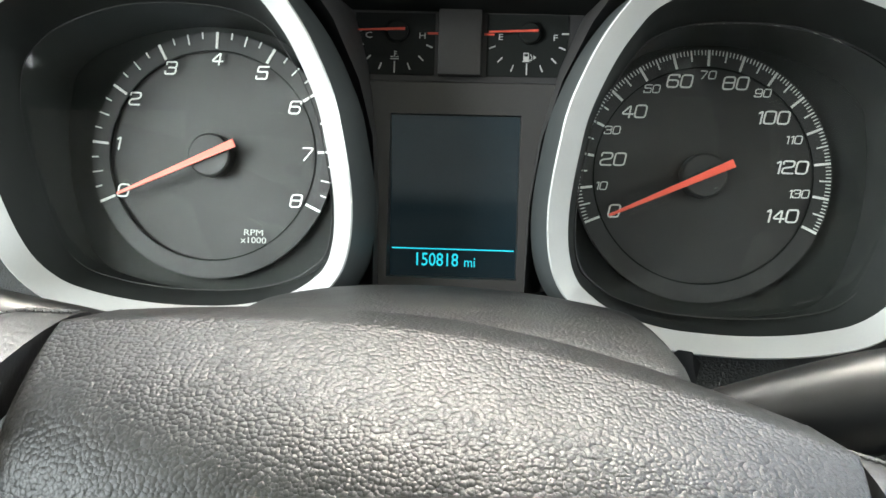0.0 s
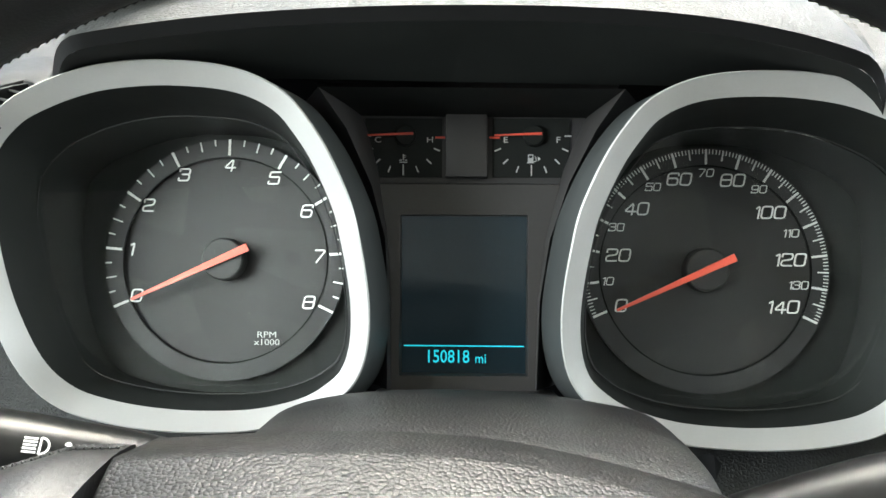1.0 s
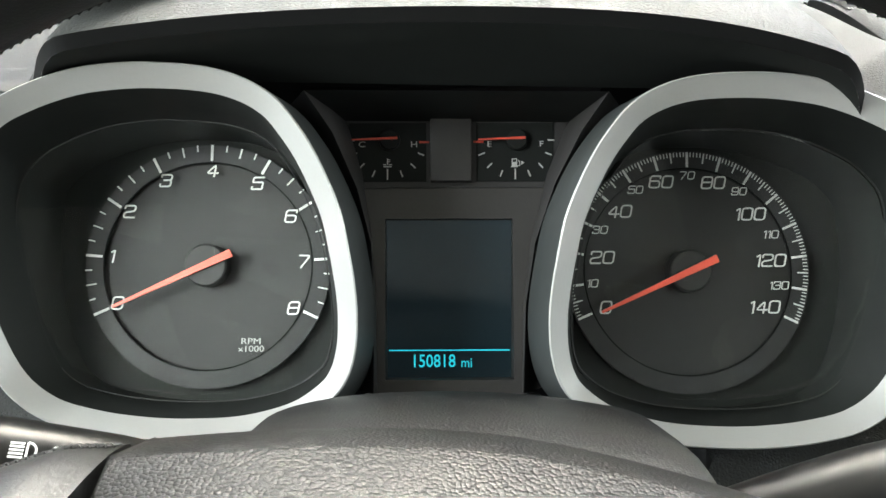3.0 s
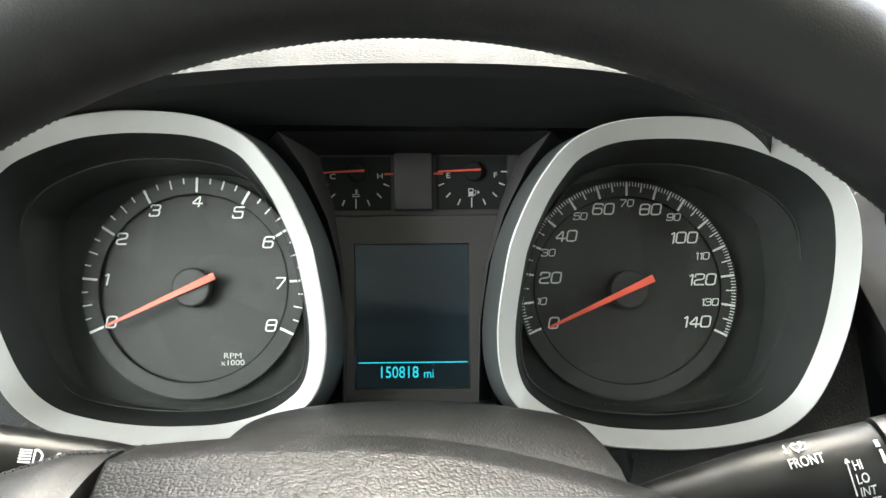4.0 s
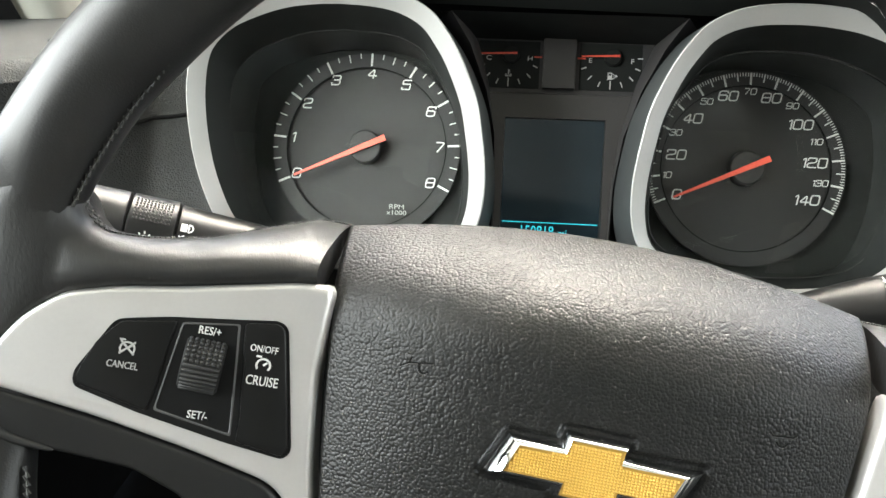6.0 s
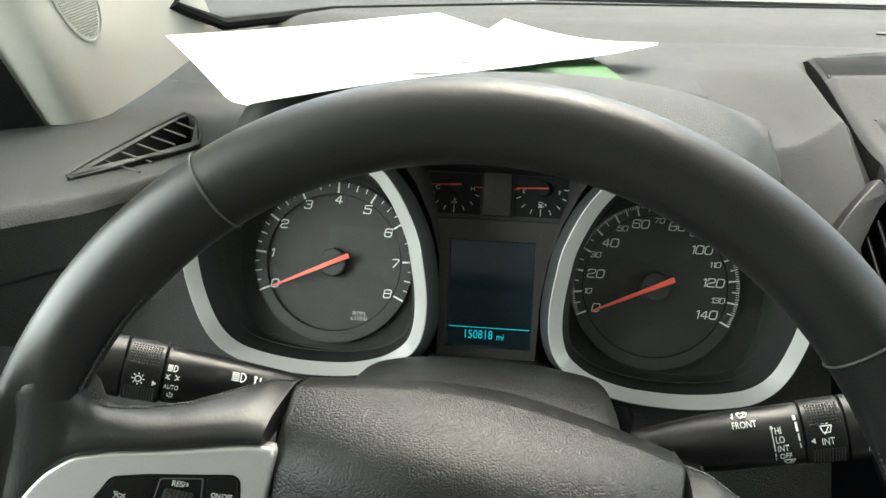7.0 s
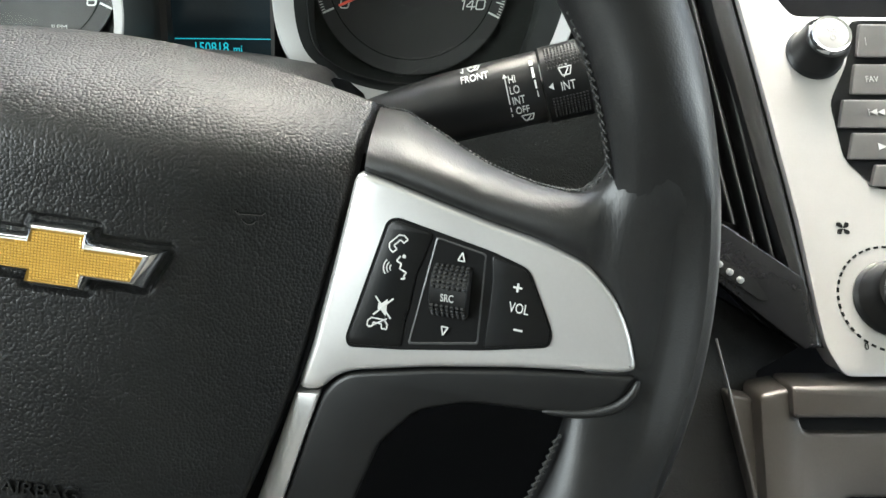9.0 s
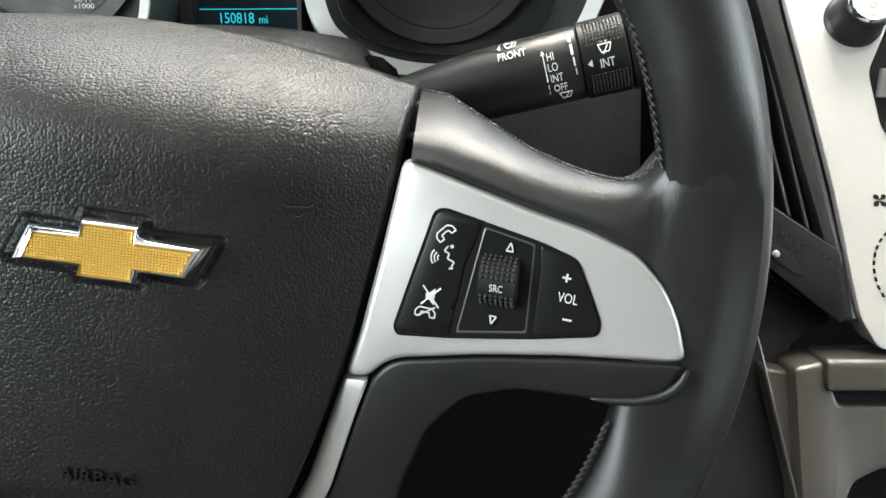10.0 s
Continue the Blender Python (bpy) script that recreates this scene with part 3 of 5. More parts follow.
def bezel_rings(side):
    pts = BEZEL
    n = len(pts)
    outer, walls, inner, ledge, back, lip = [], [], [], [], [], []
    for i in range(n):
        t = (pts[(i + 1) % n] - pts[i - 1]).normalized()
        nx, nz = -t.y, t.x
        if inside(pts[i].x + nx * 0.002, pts[i].y + nz * 0.002, pts):
            nx, nz = -nx, -nz
        w = 0.0061 + 0.0026 * max(0, -nx) ** 2 + 0.0013 * max(0, -nz) ** 2 + 0.0006 * max(0, nz) ** 2 - 0.0020 * (2 * max(0, nx) * max(0, nz)) ** 2
        g = 0.004 + 0.006 * max(0, nx)
        x, z = pts[i].x, pts[i].y
        y = face_y(z)
        put = lambda d, yy: (AXIS + side * (x - nx * d), yy, z - nz * d - LEAN * side * (x - nx * d))
        walls.append(put(-0.0045, y + 0.035))
        outer.append(put(-0.0002, y + 0.0007))
        lip.append(put(0.0004, y))
        inner.append(put(w, y + 0.011))
        ledge.append(put(w + g, max(y + 0.03, 0.352)))
        back.append(put(w + g + 0.001, 0.3765))
    return walls, outer, lip, inner, ledge, back


for side in (-1, 1):
    walls, outer, lip, inner, ledge, back = bezel_rings(side)
    b = part("bezel", loft([outer, lip, inner]), BEZEL_SILVER, cluster, "satin silver surround")
    part("bezel_side", loft([walls, outer]), DARKENED_METAL, b, "grey-green side wall with its shade put into the colour")
    part("inner_wall", loft([inner, ledge, back]), MASK, b, "black inner wall")

for side in (-1, 1):
    part("lens_line", tube([(AXIS + side * p.x, 0.3636 - 0.27 * (p.y + 0.02), p.y - LEAN * side * p.x) for p in inset_ring(inset_ring(BEZEL, 0.007), 0.006)], 0.00028, 5, closed=True), DIAL_RING, cluster, "thin grey line")
    lens = part("lens", plate([(AXIS + side * p.x, p.y - LEAN * side * p.x) for p in inset_ring(inset_ring(BEZEL, 0.007), 0.006)[::side]], lambda u, v: 0.3640 - 0.27 * (v + 0.02), 0.001), LENS, cluster, "clear plastic lens")
    lens.visible_shadow = False
    part("back_panel", plate([(AXIS + side * p.x, p.y - LEAN * side * p.x) for p in BEZEL], 0.3762, 0.01), MASK, cluster)


def polar(a, r):
    return r * math.cos(radians(a)), r * math.sin(radians(a))


STROKES = {
    "0": [[(0, 0), (1, 0), (1, 1), (0, 1), (0, 0)]],
    "1": [[(0.35, 0.84), (0.62, 1), (0.62, 0)]],
    "2": [[(0, 0.78), (0, 1), (1, 1), (1, 0.54), (0, 0.42), (0, 0), (1, 0)]],
    "3": [[(0, 0.82), (0, 1), (1, 1), (1, 0.53), (0.3, 0.53)], [(0.5, 0.53), (1, 0.53), (1, 0), (0, 0), (0, 0.18)]],
    "4": [[(0.76, 0), (0.76, 1), (0, 0.26), (1.05, 0.26)]],
    "5": [[(1, 1), (0.05, 1), (0, 0.58), (1, 0.58), (1, 0), (0, 0), (0, 0.18)]],
    "6": [[(1, 0.84), (1, 1), (0, 1), (0, 0), (1, 0), (1, 0.57), (0, 0.57)]],
    "7": [[(0, 1), (1, 1), (0.32, 0)]],
    "8": [[(0, 0), (1, 0), (1, 1), (0, 1), (0, 0)], [(0, 0.53), (1, 0.53)]],
    "9": [[(0, 0.16), (0, 0), (1, 0), (1, 1), (0, 1), (0, 0.43), (1, 0.43)]]}


def soft_line(pts, r=0.24, n=4):
    """A broken line with its bends rounded."""
    P = [Vector(p) for p in pts]
    loop = (P[0] - P[-1]).length < 1e-6
    out = [] if loop else [P[0]]
    for i in range(0 if loop else 1, len(P) - 1):
        a, p, b = P[i - 1] if i else P[-2], P[i], P[i + 1]
        k = min(r, (a - p).length * 0.48, (b - p).length * 0.48)
        s, e = p + (a - p).normalized() * k, p + (b - p).normalized() * k
        out += [(1 - t / n) ** 2 * s + 2 * (t / n) * (1 - t / n) * p + (t / n) ** 2 * e for t in range(n + 1)]
    return out + [out[0] if loop else P[-1]]


def digits(text, size, wide=0.87, weight=0.135, slant=0.2):
    """Wide squarish slanted dial numerals, centred."""
    bm = bmesh.new()
    widths = [0.35 if ch == "1" else wide for ch in text]
    start = -(sum(widths) + 0.23 * (len(text) - 1)) / 2
    for k, ch in enumerate(text):
        x0 = start + sum(widths[:k]) + 0.23 * k - (0.2 if ch == "1" else 0.0)
        for line in STROKES[ch]:
            L = soft_line([(p[0] * wide, p[1]) for p in line], 0.12 if ch == "5" else 0.24)
            loop = (L[0] - L[-1]).length < 1e-6
            rows = []
            for i, p in enumerate(L):
                a = L[i - 1] if i else (L[-2] if loop else p)
                b = L[i + 1] if i < len(L) - 1 else (L[1] if loop else p)
                t = (b - a).normalized()
                nrm = Vector((-t.y, t.x)) * weight / 2
                if not loop and i == 0:
                    p = p - t * weight / 2
                if not loop and i == len(L) - 1:
                    p = p + t * weight / 2
                rows.append([bm.verts.new(((x0 + q.x + slant * (q.y - 0.5)) * size, 0, (q.y - 0.5) * size)) for q in (p + nrm, p - nrm)])
            for a, b in zip(rows, rows[1:]):
                bm.faces.new((a[0], b[0], b[1], a[1]))
    return thicken(bm, 0.0003)


def dial(cx, cz, numerals, top, ticks, needle_mat, name):
    m = Matrix.Translation((cx, 0, cz))
    d = part(name, turned([(0.0528, 0.378), (0.0528, 0.3738), (0.0455, 0.3742), (0.0, 0.3742)][:3], 72), DIAL, cluster, "dark grey round dial", m)
    part("dial_ring", ring(0.0458, 0.0535, 0.3722, thick=0.003), DIAL_RING, d, "", m)
    part("dial_line", ring(0.0453, 0.0459, 0.3720, thick=0.001), GAP, d, "thin black line", m)
    small = [k for k in ticks if k[3] < 0.0005]
    for a, r0, r1, w in ticks:
        if w >= 0.0005:
            part("tick_mark", bar(*polar(a, r0), *polar(a, r1), w, 0.3717), WHITE, d, "", m)
    if small:
        tagged(part("minor_tick_scale", join(*[bar(*polar(a, r0), *polar(a, r1), w, 0.3717) for a, r0, r1, w in small]), WHITE, d, "", m), kind="stuff")
    for s, x, z, size in numerals:
        part("numeral", moved(digits(s, size), Matrix.Translation((x, 0.3716, z))), WHITE, d, "", m)
    hub = part("needle_hub", turned([(0.0095, 0.374), (0.0093, 0.368), (0.0085, 0.3672)], 40), PLASTIC_SOFT, d, "black hub", m)
    c, s = math.cos(radians(204.5)), math.sin(radians(204.5))
    part("needle", join(bar(-0.0125 * c, -0.0125 * s, 0.043 * c, 0.043 * s, 0.0034, 0.3655, 0.0016, 0.0011)), needle_mat, d, "red needle", m)
    return d


def angle(v, top):
    return 203.4 - 229.0 * v / top


ticks = []
for q in range(33):
    big = q % 4 == 0
    ticks.append((angle(q / 4, 8), 0.0465 if big else (0.0492 if q % 2 == 0 else 0.0508), 0.0536, 0.0011 if big else 0.0006))
nums = [(str(k), polar(angle(k, 8) - 0.8, 0.0421)[0], polar(angle(k, 8) - 0.8, 0.0421)[1], 0.0052) for k in range(9)]
tach = dial(-0.1155, 0.0403, nums, 8, ticks, ORANGE, "tachometer")
part("caption", join(moved(lettering("RPM", 0.0038, 1.25), Matrix.Translation((0.0193, 0.3717, -0.0331))), moved(lettering("x1000", 0.0038, 1.2), Matrix.Translation((0.0194, 0.3717, -0.0364)))), GREY_PRINT, tach, "", Matrix.Translation((-0.1155, 0, 0.0403)))

ticks = []
for q in range(141):
    if q % 10 == 0:
        ticks.append((angle(q, 140), 0.0462, 0.0528, 0.0010))
    elif q % 5 == 0:
        ticks.append((angle(q, 140), 0.0482, 0.0528, 0.0006))
    else:
        ticks.append((angle(q, 140), 0.0508, 0.0528, 0.0004))
nums = []
for k in range(0, 141, 10):
    s = str(k)
    big = k % 20 == 0
    size = 0.0051 if big else 0.0032
    x, z = polar(angle(k, 140), (0.0367 if big else 0.0403) if k > 99 else ((0.0380 if k == 20 else 0.0396 if k < 50 else 0.0410) if big else 0.0424))
    nums.append((s, x, z + (0.0016 if k == 100 else 0.0), size))
dial(0.0949, 0.0370, nums, 140, ticks, RED, "speedometer")

# centre panel, small gauges and the message screen
part("centre_panel", plate([(AXIS - 0.068, 0.120), (AXIS + 0.068, 0.120), (AXIS + 0.052, 0.0720), (AXIS - 0.052, 0.0720)], 0.3735, 0.003), CENTRE, cluster)
# the funnel from the surrounds back to the small gauges
IN_R = [(0.0512, 0.1164), (0.0417, 0.0999), (0.0338, 0.0805), (0.0258, 0.0502), (0.0223, 0.0232), (0.0214, -0.0150)]
IN_L = [(-0.0614, 0.1164), (-0.0538, 0.1000), (-0.0482, 0.0807), (-0.0436, 0.0503), (-0.0415, 0.0233), (-0.0409, -0.0150)]
OUT_R = [(0.0529, 0.1055), (0.0429, 0.0913), (0.0333, 0.0714), (0.0261, 0.0485), (0.0224, 0.0229), (0.0212, -0.0150)]
OUT_L = [(-0.0673, 0.1064), (-0.0569, 0.0914), (-0.0478, 0.0700), (-0.0428, 0.0486), (-0.0418, 0.0230), (-0.0422, -0.0150)]
DEEP = [0.3280, 0.3357, 0.3465, 0.3547, 0.3598, 0.3630]
for sg, P, Q in ((1, IN_R, OUT_R), (-1, IN_L, OUT_L)):
    front = [Vector((x, y, z)) for (x, z), y in zip(Q, DEEP)]
    part("sloped_side", loft([[Vector((x, 0.3728, z)) for x, z in P], front], closed=False), PILLAR_GREY, cluster, "dark grey sloped side of the centre panel")
    part("surround", loft([front, [p + Vector((sg * 0.012, 0.030, 0)) for p in front], [Vector((p.x + sg * 0.022, 0.392, p.z)) for p in front]], closed=False), PLASTIC_SOFT, cluster, "matt black panel between the surrounds")
part("top_slope", grid(lambda u, v: Vector((-0.0673, 0.3280, 0.1064)).lerp(Vector((0.0529, 0.3280, 0.1055)), u).lerp(Vector((-0.0580, 0.3735, 0.1050)).lerp(Vector((0.0450, 0.3735, 0.1040)), u), v), 8, 4), MASK, cluster, "dark slope above the small gauges")
part("centre_pillar", plate([(-0.0180, 0.0770), (0.0002, 0.0770), (0.0002, 0.1070), (-0.0180, 0.1070)], 0.3690, 0.004, 0.0006), PILLAR_GREY, cluster)
part("sill", box((AXIS, 0.355, -0.0185), (0.078, 0.05, 0.005), 0.0015), PLASTIC, cluster)
tilt_y = lambda z: 0.3810 - 0.125 * (z + 0.002)
quad = lambda x0, x1, z0, z1, f: [Vector((x, f(z), z)) for x, z in ((x0, z0), (x1, z0), (x1, z1), (x0, z1))]
part("screen_surround", loft([[Vector(p) for p in ((-0.0430, 0.3722, -0.0165), (0.0232, 0.3722, -0.0165), (0.0335, 0.3722, 0.0745), (-0.0490, 0.3722, 0.0745))], [Vector(p) for p in ((-0.0428, 0.3708, -0.0163), (0.0230, 0.3708, -0.0163), (0.0333, 0.3708, 0.0738), (-0.0488, 0.3708, 0.0738))], quad(-0.0378, 0.0181, -0.0098, 0.0604, lambda z: 0.3708), quad(-0.0374, 0.0177, -0.0095, 0.0600, lambda z: tilt_y(z) + 0.001)]), PILLAR_GREY, cluster, "dark grey frame round the message screen")
disp = part("message_screen", plate([(-0.0385, -0.0125), (0.0188, -0.0125), (0.0188, 0.0625), (-0.0385, 0.0625)], lambda u, v: tilt_y(v), 0.002), SCREEN, cluster, "dark lit message screen")
on_screen = lambda bm, x, z: moved(bm, Matrix.Translation((x, tilt_y(z) - 0.0003, z)) @ pose(0, 0, 0, 7.1, 0, 0))
part("lit_line", on_screen(plate([(-0.0268, -0.00025), (0.0268, -0.00025), (0.0268, 0.00025), (-0.0268, 0.00025)], 0.0, 0.0004), -0.0098, 0.0026), CYAN, disp, "lit cyan line")
part("odometer_digits", on_screen(lettering("150818", 0.0081, 0.82, 0.0, 0.00025, 0.00004), -0.0170, -0.0024), CYAN, disp, "lit cyan digits")
part("unit", on_screen(lettering("mi", 0.0062, 0.86), -0.0022, -0.0031), CYAN, disp)
for name, gx, lo, hi, red_lo, icon in (("temperature_gauge", -0.0370, "C", "H", False, 0), ("fuel_gauge", 0.0197, "E", "F", True, 1)):
    m = Matrix.Translation((gx, 0, 0.0957))
    g = part(name, plate([(-0.0172, -0.0185), (0.0172, -0.0185), (0.0172, 0.008), (-0.0172, 0.008)], 0.3730, 0.001), MASK, cluster, "small dark gauge", m)
    marks = [(180 + 22.5 * k, 0.0146 if k != 4 else 0.0128, 0.0176, 0.00058) for k in range(9) if k != (0 if red_lo else 8)]
    for a, r0, r1, w in marks:
        part("tick_mark", bar(*polar(a, r0), *polar(a, r1), w, 0.3724), WHITE, g, "", m)
    s = -1 if red_lo else 1
    part("end_mark", bar(s * 0.0140, -0.0007, s * 0.0185, -0.0007, 0.0009, 0.3724), RED, g, "red mark", m)
    part("letter", moved(lettering(lo, 0.0037, 1.25), Matrix.Translation((-0.0114, 0.3726, -0.0018))), WHITE, g, "", m)
    part("letter", moved(lettering(hi, 0.0037, 1.25), Matrix.Translation((0.0118, 0.3726, -0.0018))), WHITE, g, "", m)
    part("hub", turned([(0.0048, 0.374), (0.0046, 0.3705), (0.004, 0.3700)], 28), MASK, g, "", m @ Matrix.Translation((0.001, 0, 0)))
    part("needle", bar(0.0045, 0.0006, -0.0165, -0.0002, 0.0011, 0.3695, 0.0008, 0.0006), RED, g, "thin red needle", m)
    stroke = lambda *rows: join(*[bar(a, b, c, e, w, 0.3726) for a, b, c, e, w in rows])
    if icon == 0:
        sym = stroke((0, -0.0108, 0, -0.0082, 0.0005), (0, -0.0086, 0.0010, -0.0086, 0.0003), (0, -0.0095, 0.0010, -0.0095, 0.0003), (-0.0018, -0.0108, -0.0006, -0.0108, 0.0004), (0.0006, -0.0108, 0.0018, -0.0108, 0.0004), (-0.0018, -0.0117, 0.0018, -0.0117, 0.0004))
    else:
        sym = join(plate([(-0.0015, -0.0118), (0.0009, -0.0118), (0.0009, -0.0098), (-0.0015, -0.0098)], 0.3726, 0.0003),
                   stroke((-0.0013, -0.0098, -0.0013, -0.0083, 0.0004), (0.0007, -0.0098, 0.0007, -0.0083, 0.0004), (-0.0015, -0.0084, 0.0009, -0.0084, 0.0004), (-0.0019, -0.0119, 0.0013, -0.0119, 0.0003),
                          (0.0013, -0.0089, 0.0021, -0.0096, 0.0003), (0.0021, -0.0096, 0.0021, -0.0113, 0.0003), (0.0011, -0.0113, 0.0021, -0.0113, 0.0003)), bar(0.0028, -0.0101, 0.0040, -0.0101, 0.0018, 0.3726, 0.0003, 0.0001))
    part("symbol", sym, WHITE, g, "", m)


# ---- steering column ----
def column_ring(y, top, half, low):
    pts = [(-half, low), (-half * 1.0, top - 0.030), (-half * 0.93, top - 0.010), (-half * 0.70, top - 0.003), (-half * 0.3, top), (half * 0.2, top - 0.0005), (half * 0.62, top - 0.004),
           (half * 0.90, top - 0.010), (half * 1.0, top - 0.030), (half, low)]
    return [Vector((AXIS + 0.004 + p[0] * (0.93 if p[0] > 0 else 1.0), y, p[1])) for p in spline([(*p,) for p in pts], 5, closed=False)]


column = thing("steering_column", (AXIS, 0.26, -0.16), "grained dark steering column shroud below the instruments", "steering column")
part("upper_shroud", loft([column_ring(y, t, w, -0.06) for y, t, w in ((0.185, -0.045, 0.070), (0.205, -0.030, 0.073), (0.228, -0.0172, 0.0755), (0.248, -0.0132, 0.077), (0.268, -0.0114, 0.0775), (0.288, -0.0101, 0.0775), (0.302, -0.0095, 0.0775), (0.314, -0.0098, 0.077), (0.326, -0.0125, 0.0765), (0.34, -0.02, 0.075))], closed=False), COLUMN, column)
# Solid near-black piece paints the shade inside the stalk's hollow.
hollow = [(0.0605, 0.2660, -0.0255), (0.0660, 0.2720, -0.0267), (0.0715, 0.2830, -0.0317), (0.0735, 0.2960, -0.0395), (0.0700, 0.2900, -0.0455), (0.0672, 0.2780, -0.0395)]
part("side_hollow", loft([[Vector(p) for p in hollow], [Vector(p) + Vector((0.0035, 0.001, 0.002)) for p in hollow]], cap=True), GAP, column, "near-black piece painting the shade in the stalk hollow")
# Lower shroud coloured near-black to paint the dark space under the column.
part("lower_shroud", box((AXIS + 0.004, 0.275, -0.10), (0.11, 0.15, 0.10), 0.012, 3), GAP, column)


# ---- stalks ----
def stalk_axis(side):
    if side > 0:
        return lambda s: Vector((0.0737 + s * 0.82, 0.2635 - s * 0.1158, -0.0454 + s * 0.1938))
    return lambda s: Vector((-0.0845 - s * 0.92, 0.2720 - s * 0.32, -0.0335 + s * 0.147))


def wrap(bm, axis, s0, v0, r):
    """Bends flat work round a stalk: x along it, z round it."""
    d = (axis(1) - axis(0)).normalized()
    if d.x < 0:
        sgn = -1
    else:
        sgn = 1
    front = Vector((0, -1, 0))
    front = (front - d * front.dot(d)).normalized()
    up = front.cross(d) if sgn < 0 else d.cross(front)
    if up.z < 0:
        up = -up
    for v in bm.verts:
        s, a, k = s0 + sgn * v.co.x, (v0 + v.co.z) / r, r - v.co.y
        v.co = axis(s) + k * (math.cos(a) * front + math.sin(a) * up)
    return bm


def stalk_body(axis, prof, n=28):
    d = (axis(1) - axis(0)).normalized()
    u = Vector((0, 0, 1))
    u = (u - d * u.dot(d)).normalized()
    w = d.cross(u)
    return loft([[axis(s) + r * (math.cos(2 * math.pi * k / n) * u + math.sin(2 * math.pi * k / n) * w * 0.92) for k in range(n)] for s, r in prof], cap=True)


def knurl(axis, s0, s1, r, a0, a1):
    bms = []
    ns, na = 11, 8
    for i in range(ns):
        for j in range(na):
            b = box((0, -0.0001, 0), ((s1 - s0) / ns * 0.55, 0.0007, r * (a1 - a0) / na * 0.5), 0.0002, 1)
            bms.append(wrap(b, axis, s0 + (s1 - s0) * (i + 0.5) / ns, r * (a0 + (a1 - a0) * (j + 0.5) / na), r))
    return join(*bms)


def line_icon(segs, w=0.0005):
    return join(*[bar(a, b, c, d, w, 0.0, 0.0002) for a, b, c, d in segs])


def arc(cx, cz, r, a0, a1, n=8):
    p = [(cx + r * math.cos(radians(a0 + (a1 - a0) * k / n)), cz + r * math.sin(radians(a0 + (a1 - a0) * k / n))) for k in range(n + 1)]
    return [(*p[k], *p[k + 1]) for k in range(n)]


WIPER = [(-0.0030, 0.0016, 0.0030, 0.0016), (-0.0030, 0.0016, -0.0018, -0.0016), (0.0030, 0.0016, 0.0018, -0.0016), (-0.0018, -0.0016, 0.0018, -0.0016), (-0.0012, -0.0024, 0.0014, 0.0010), (-0.0022, 0.0026, -0.0008, 0.0026), (0.0004, 0.0026, 0.0018, 0.0026)]

ax = stalk_axis(1)
wiper = thing("wiper_stalk", ax(0.0), "black wiper stalk with white printed symbols", "stalk")
body = part("arm", stalk_body(ax, [(0.0, 0.0105), (0.010, 0.0115), (0.026, 0.0130), (0.042, 0.0142), (0.050, 0.0146), (0.0935, 0.0148), (0.0945, 0.0142)]), PLASTIC, wiper)
part("arm_notch", box((0.0915, 0.2570, -0.0490), (0.030, 0.016, 0.014), 0.003, 3), PLASTIC, wiper)
collar = part("collar", stalk_body(ax, [(0.0950, 0.0140), (0.0956, 0.0155), (0.1160, 0.0157), (0.1168, 0.0150)]), PLASTIC, wiper)
part("knurling", join(knurl(ax, 0.0975, 0.1150, 0.0155, 0.35, 1.15), knurl(ax, 0.0975, 0.1150, 0.0155, -1.05, -0.36)), PLASTIC_SOFT, collar)
cap = part("end_cap", stalk_body(ax, [(0.1174, 0.0150), (0.1180, 0.0158), (0.1380, 0.0160), (0.1440, 0.0150), (0.1470, 0.0115)]), PLASTIC, wiper)
wr = lambda bm, s, v: wrap(bm, ax, s, v, 0.0149)
part("lettering", join(
    wr(lettering("FRONT", 0.0052, 0.80), 0.0640, 0.0100), wr(line_icon(WIPER + [(-0.0052, 0.0026, -0.0052, -0.0016), (-0.0062, -0.0006, -0.0052, -0.0020)]), 0.0640, 0.0163),
    wr(lettering("HI", 0.0046, 0.82), 0.0812, 0.0052), wr(lettering("LO", 0.0046, 0.82), 0.0815, 0.0008), wr(lettering("INT", 0.0046, 0.82), 0.0824, -0.0036), wr(lettering("OFF", 0.0046, 0.82), 0.0833, -0.0080),
    wr(line_icon([(0, 0.005, 0, -0.0075), (-0.0008, 0.0035, 0, 0.005), (0.0008, 0.0035, 0, 0.005), (0, -0.0088, 0, -0.0108), (0, -0.0118, 0, -0.0132)]), 0.0780, 0.0030), wr(line_icon(WIPER[:5], 0.0005), 0.0852, -0.0124),
    wr(bar(0, 0.0036, 0, 0.0062, 0.0016, 0, 0.0002), 0.0912, 0.0060), wr(bar(0, -0.0020, 0, 0.0026, 0.0012, 0, 0.0002), 0.0914, 0.0060), wr(bar(0, -0.0065, 0, -0.0030, 0.0008, 0, 0.0002), 0.0916, 0.0060), wr(bar(0, -0.0100, 0, -0.0074, 0.0005, 0, 0.0002), 0.0918, 0.0060)), WHITE, body, "white printed words")
wr = lambda bm, s, v: wrap(bm, ax, s, v, 0.0158)
part("lettering", join(wr(lettering("INT", 0.0050, 0.85), 0.1062, -0.0022), wr(line_icon(WIPER), 0.1062, 0.0038), wr(plate([(-0.0012, 0), (0.001, 0.0014), (0.001, -0.0014)], 0, 0.0002), 0.0985, -0.0012)), WHITE, collar)
wr = lambda bm, s, v: wrap(bm, ax, s, v + 0.002, 0.0161)
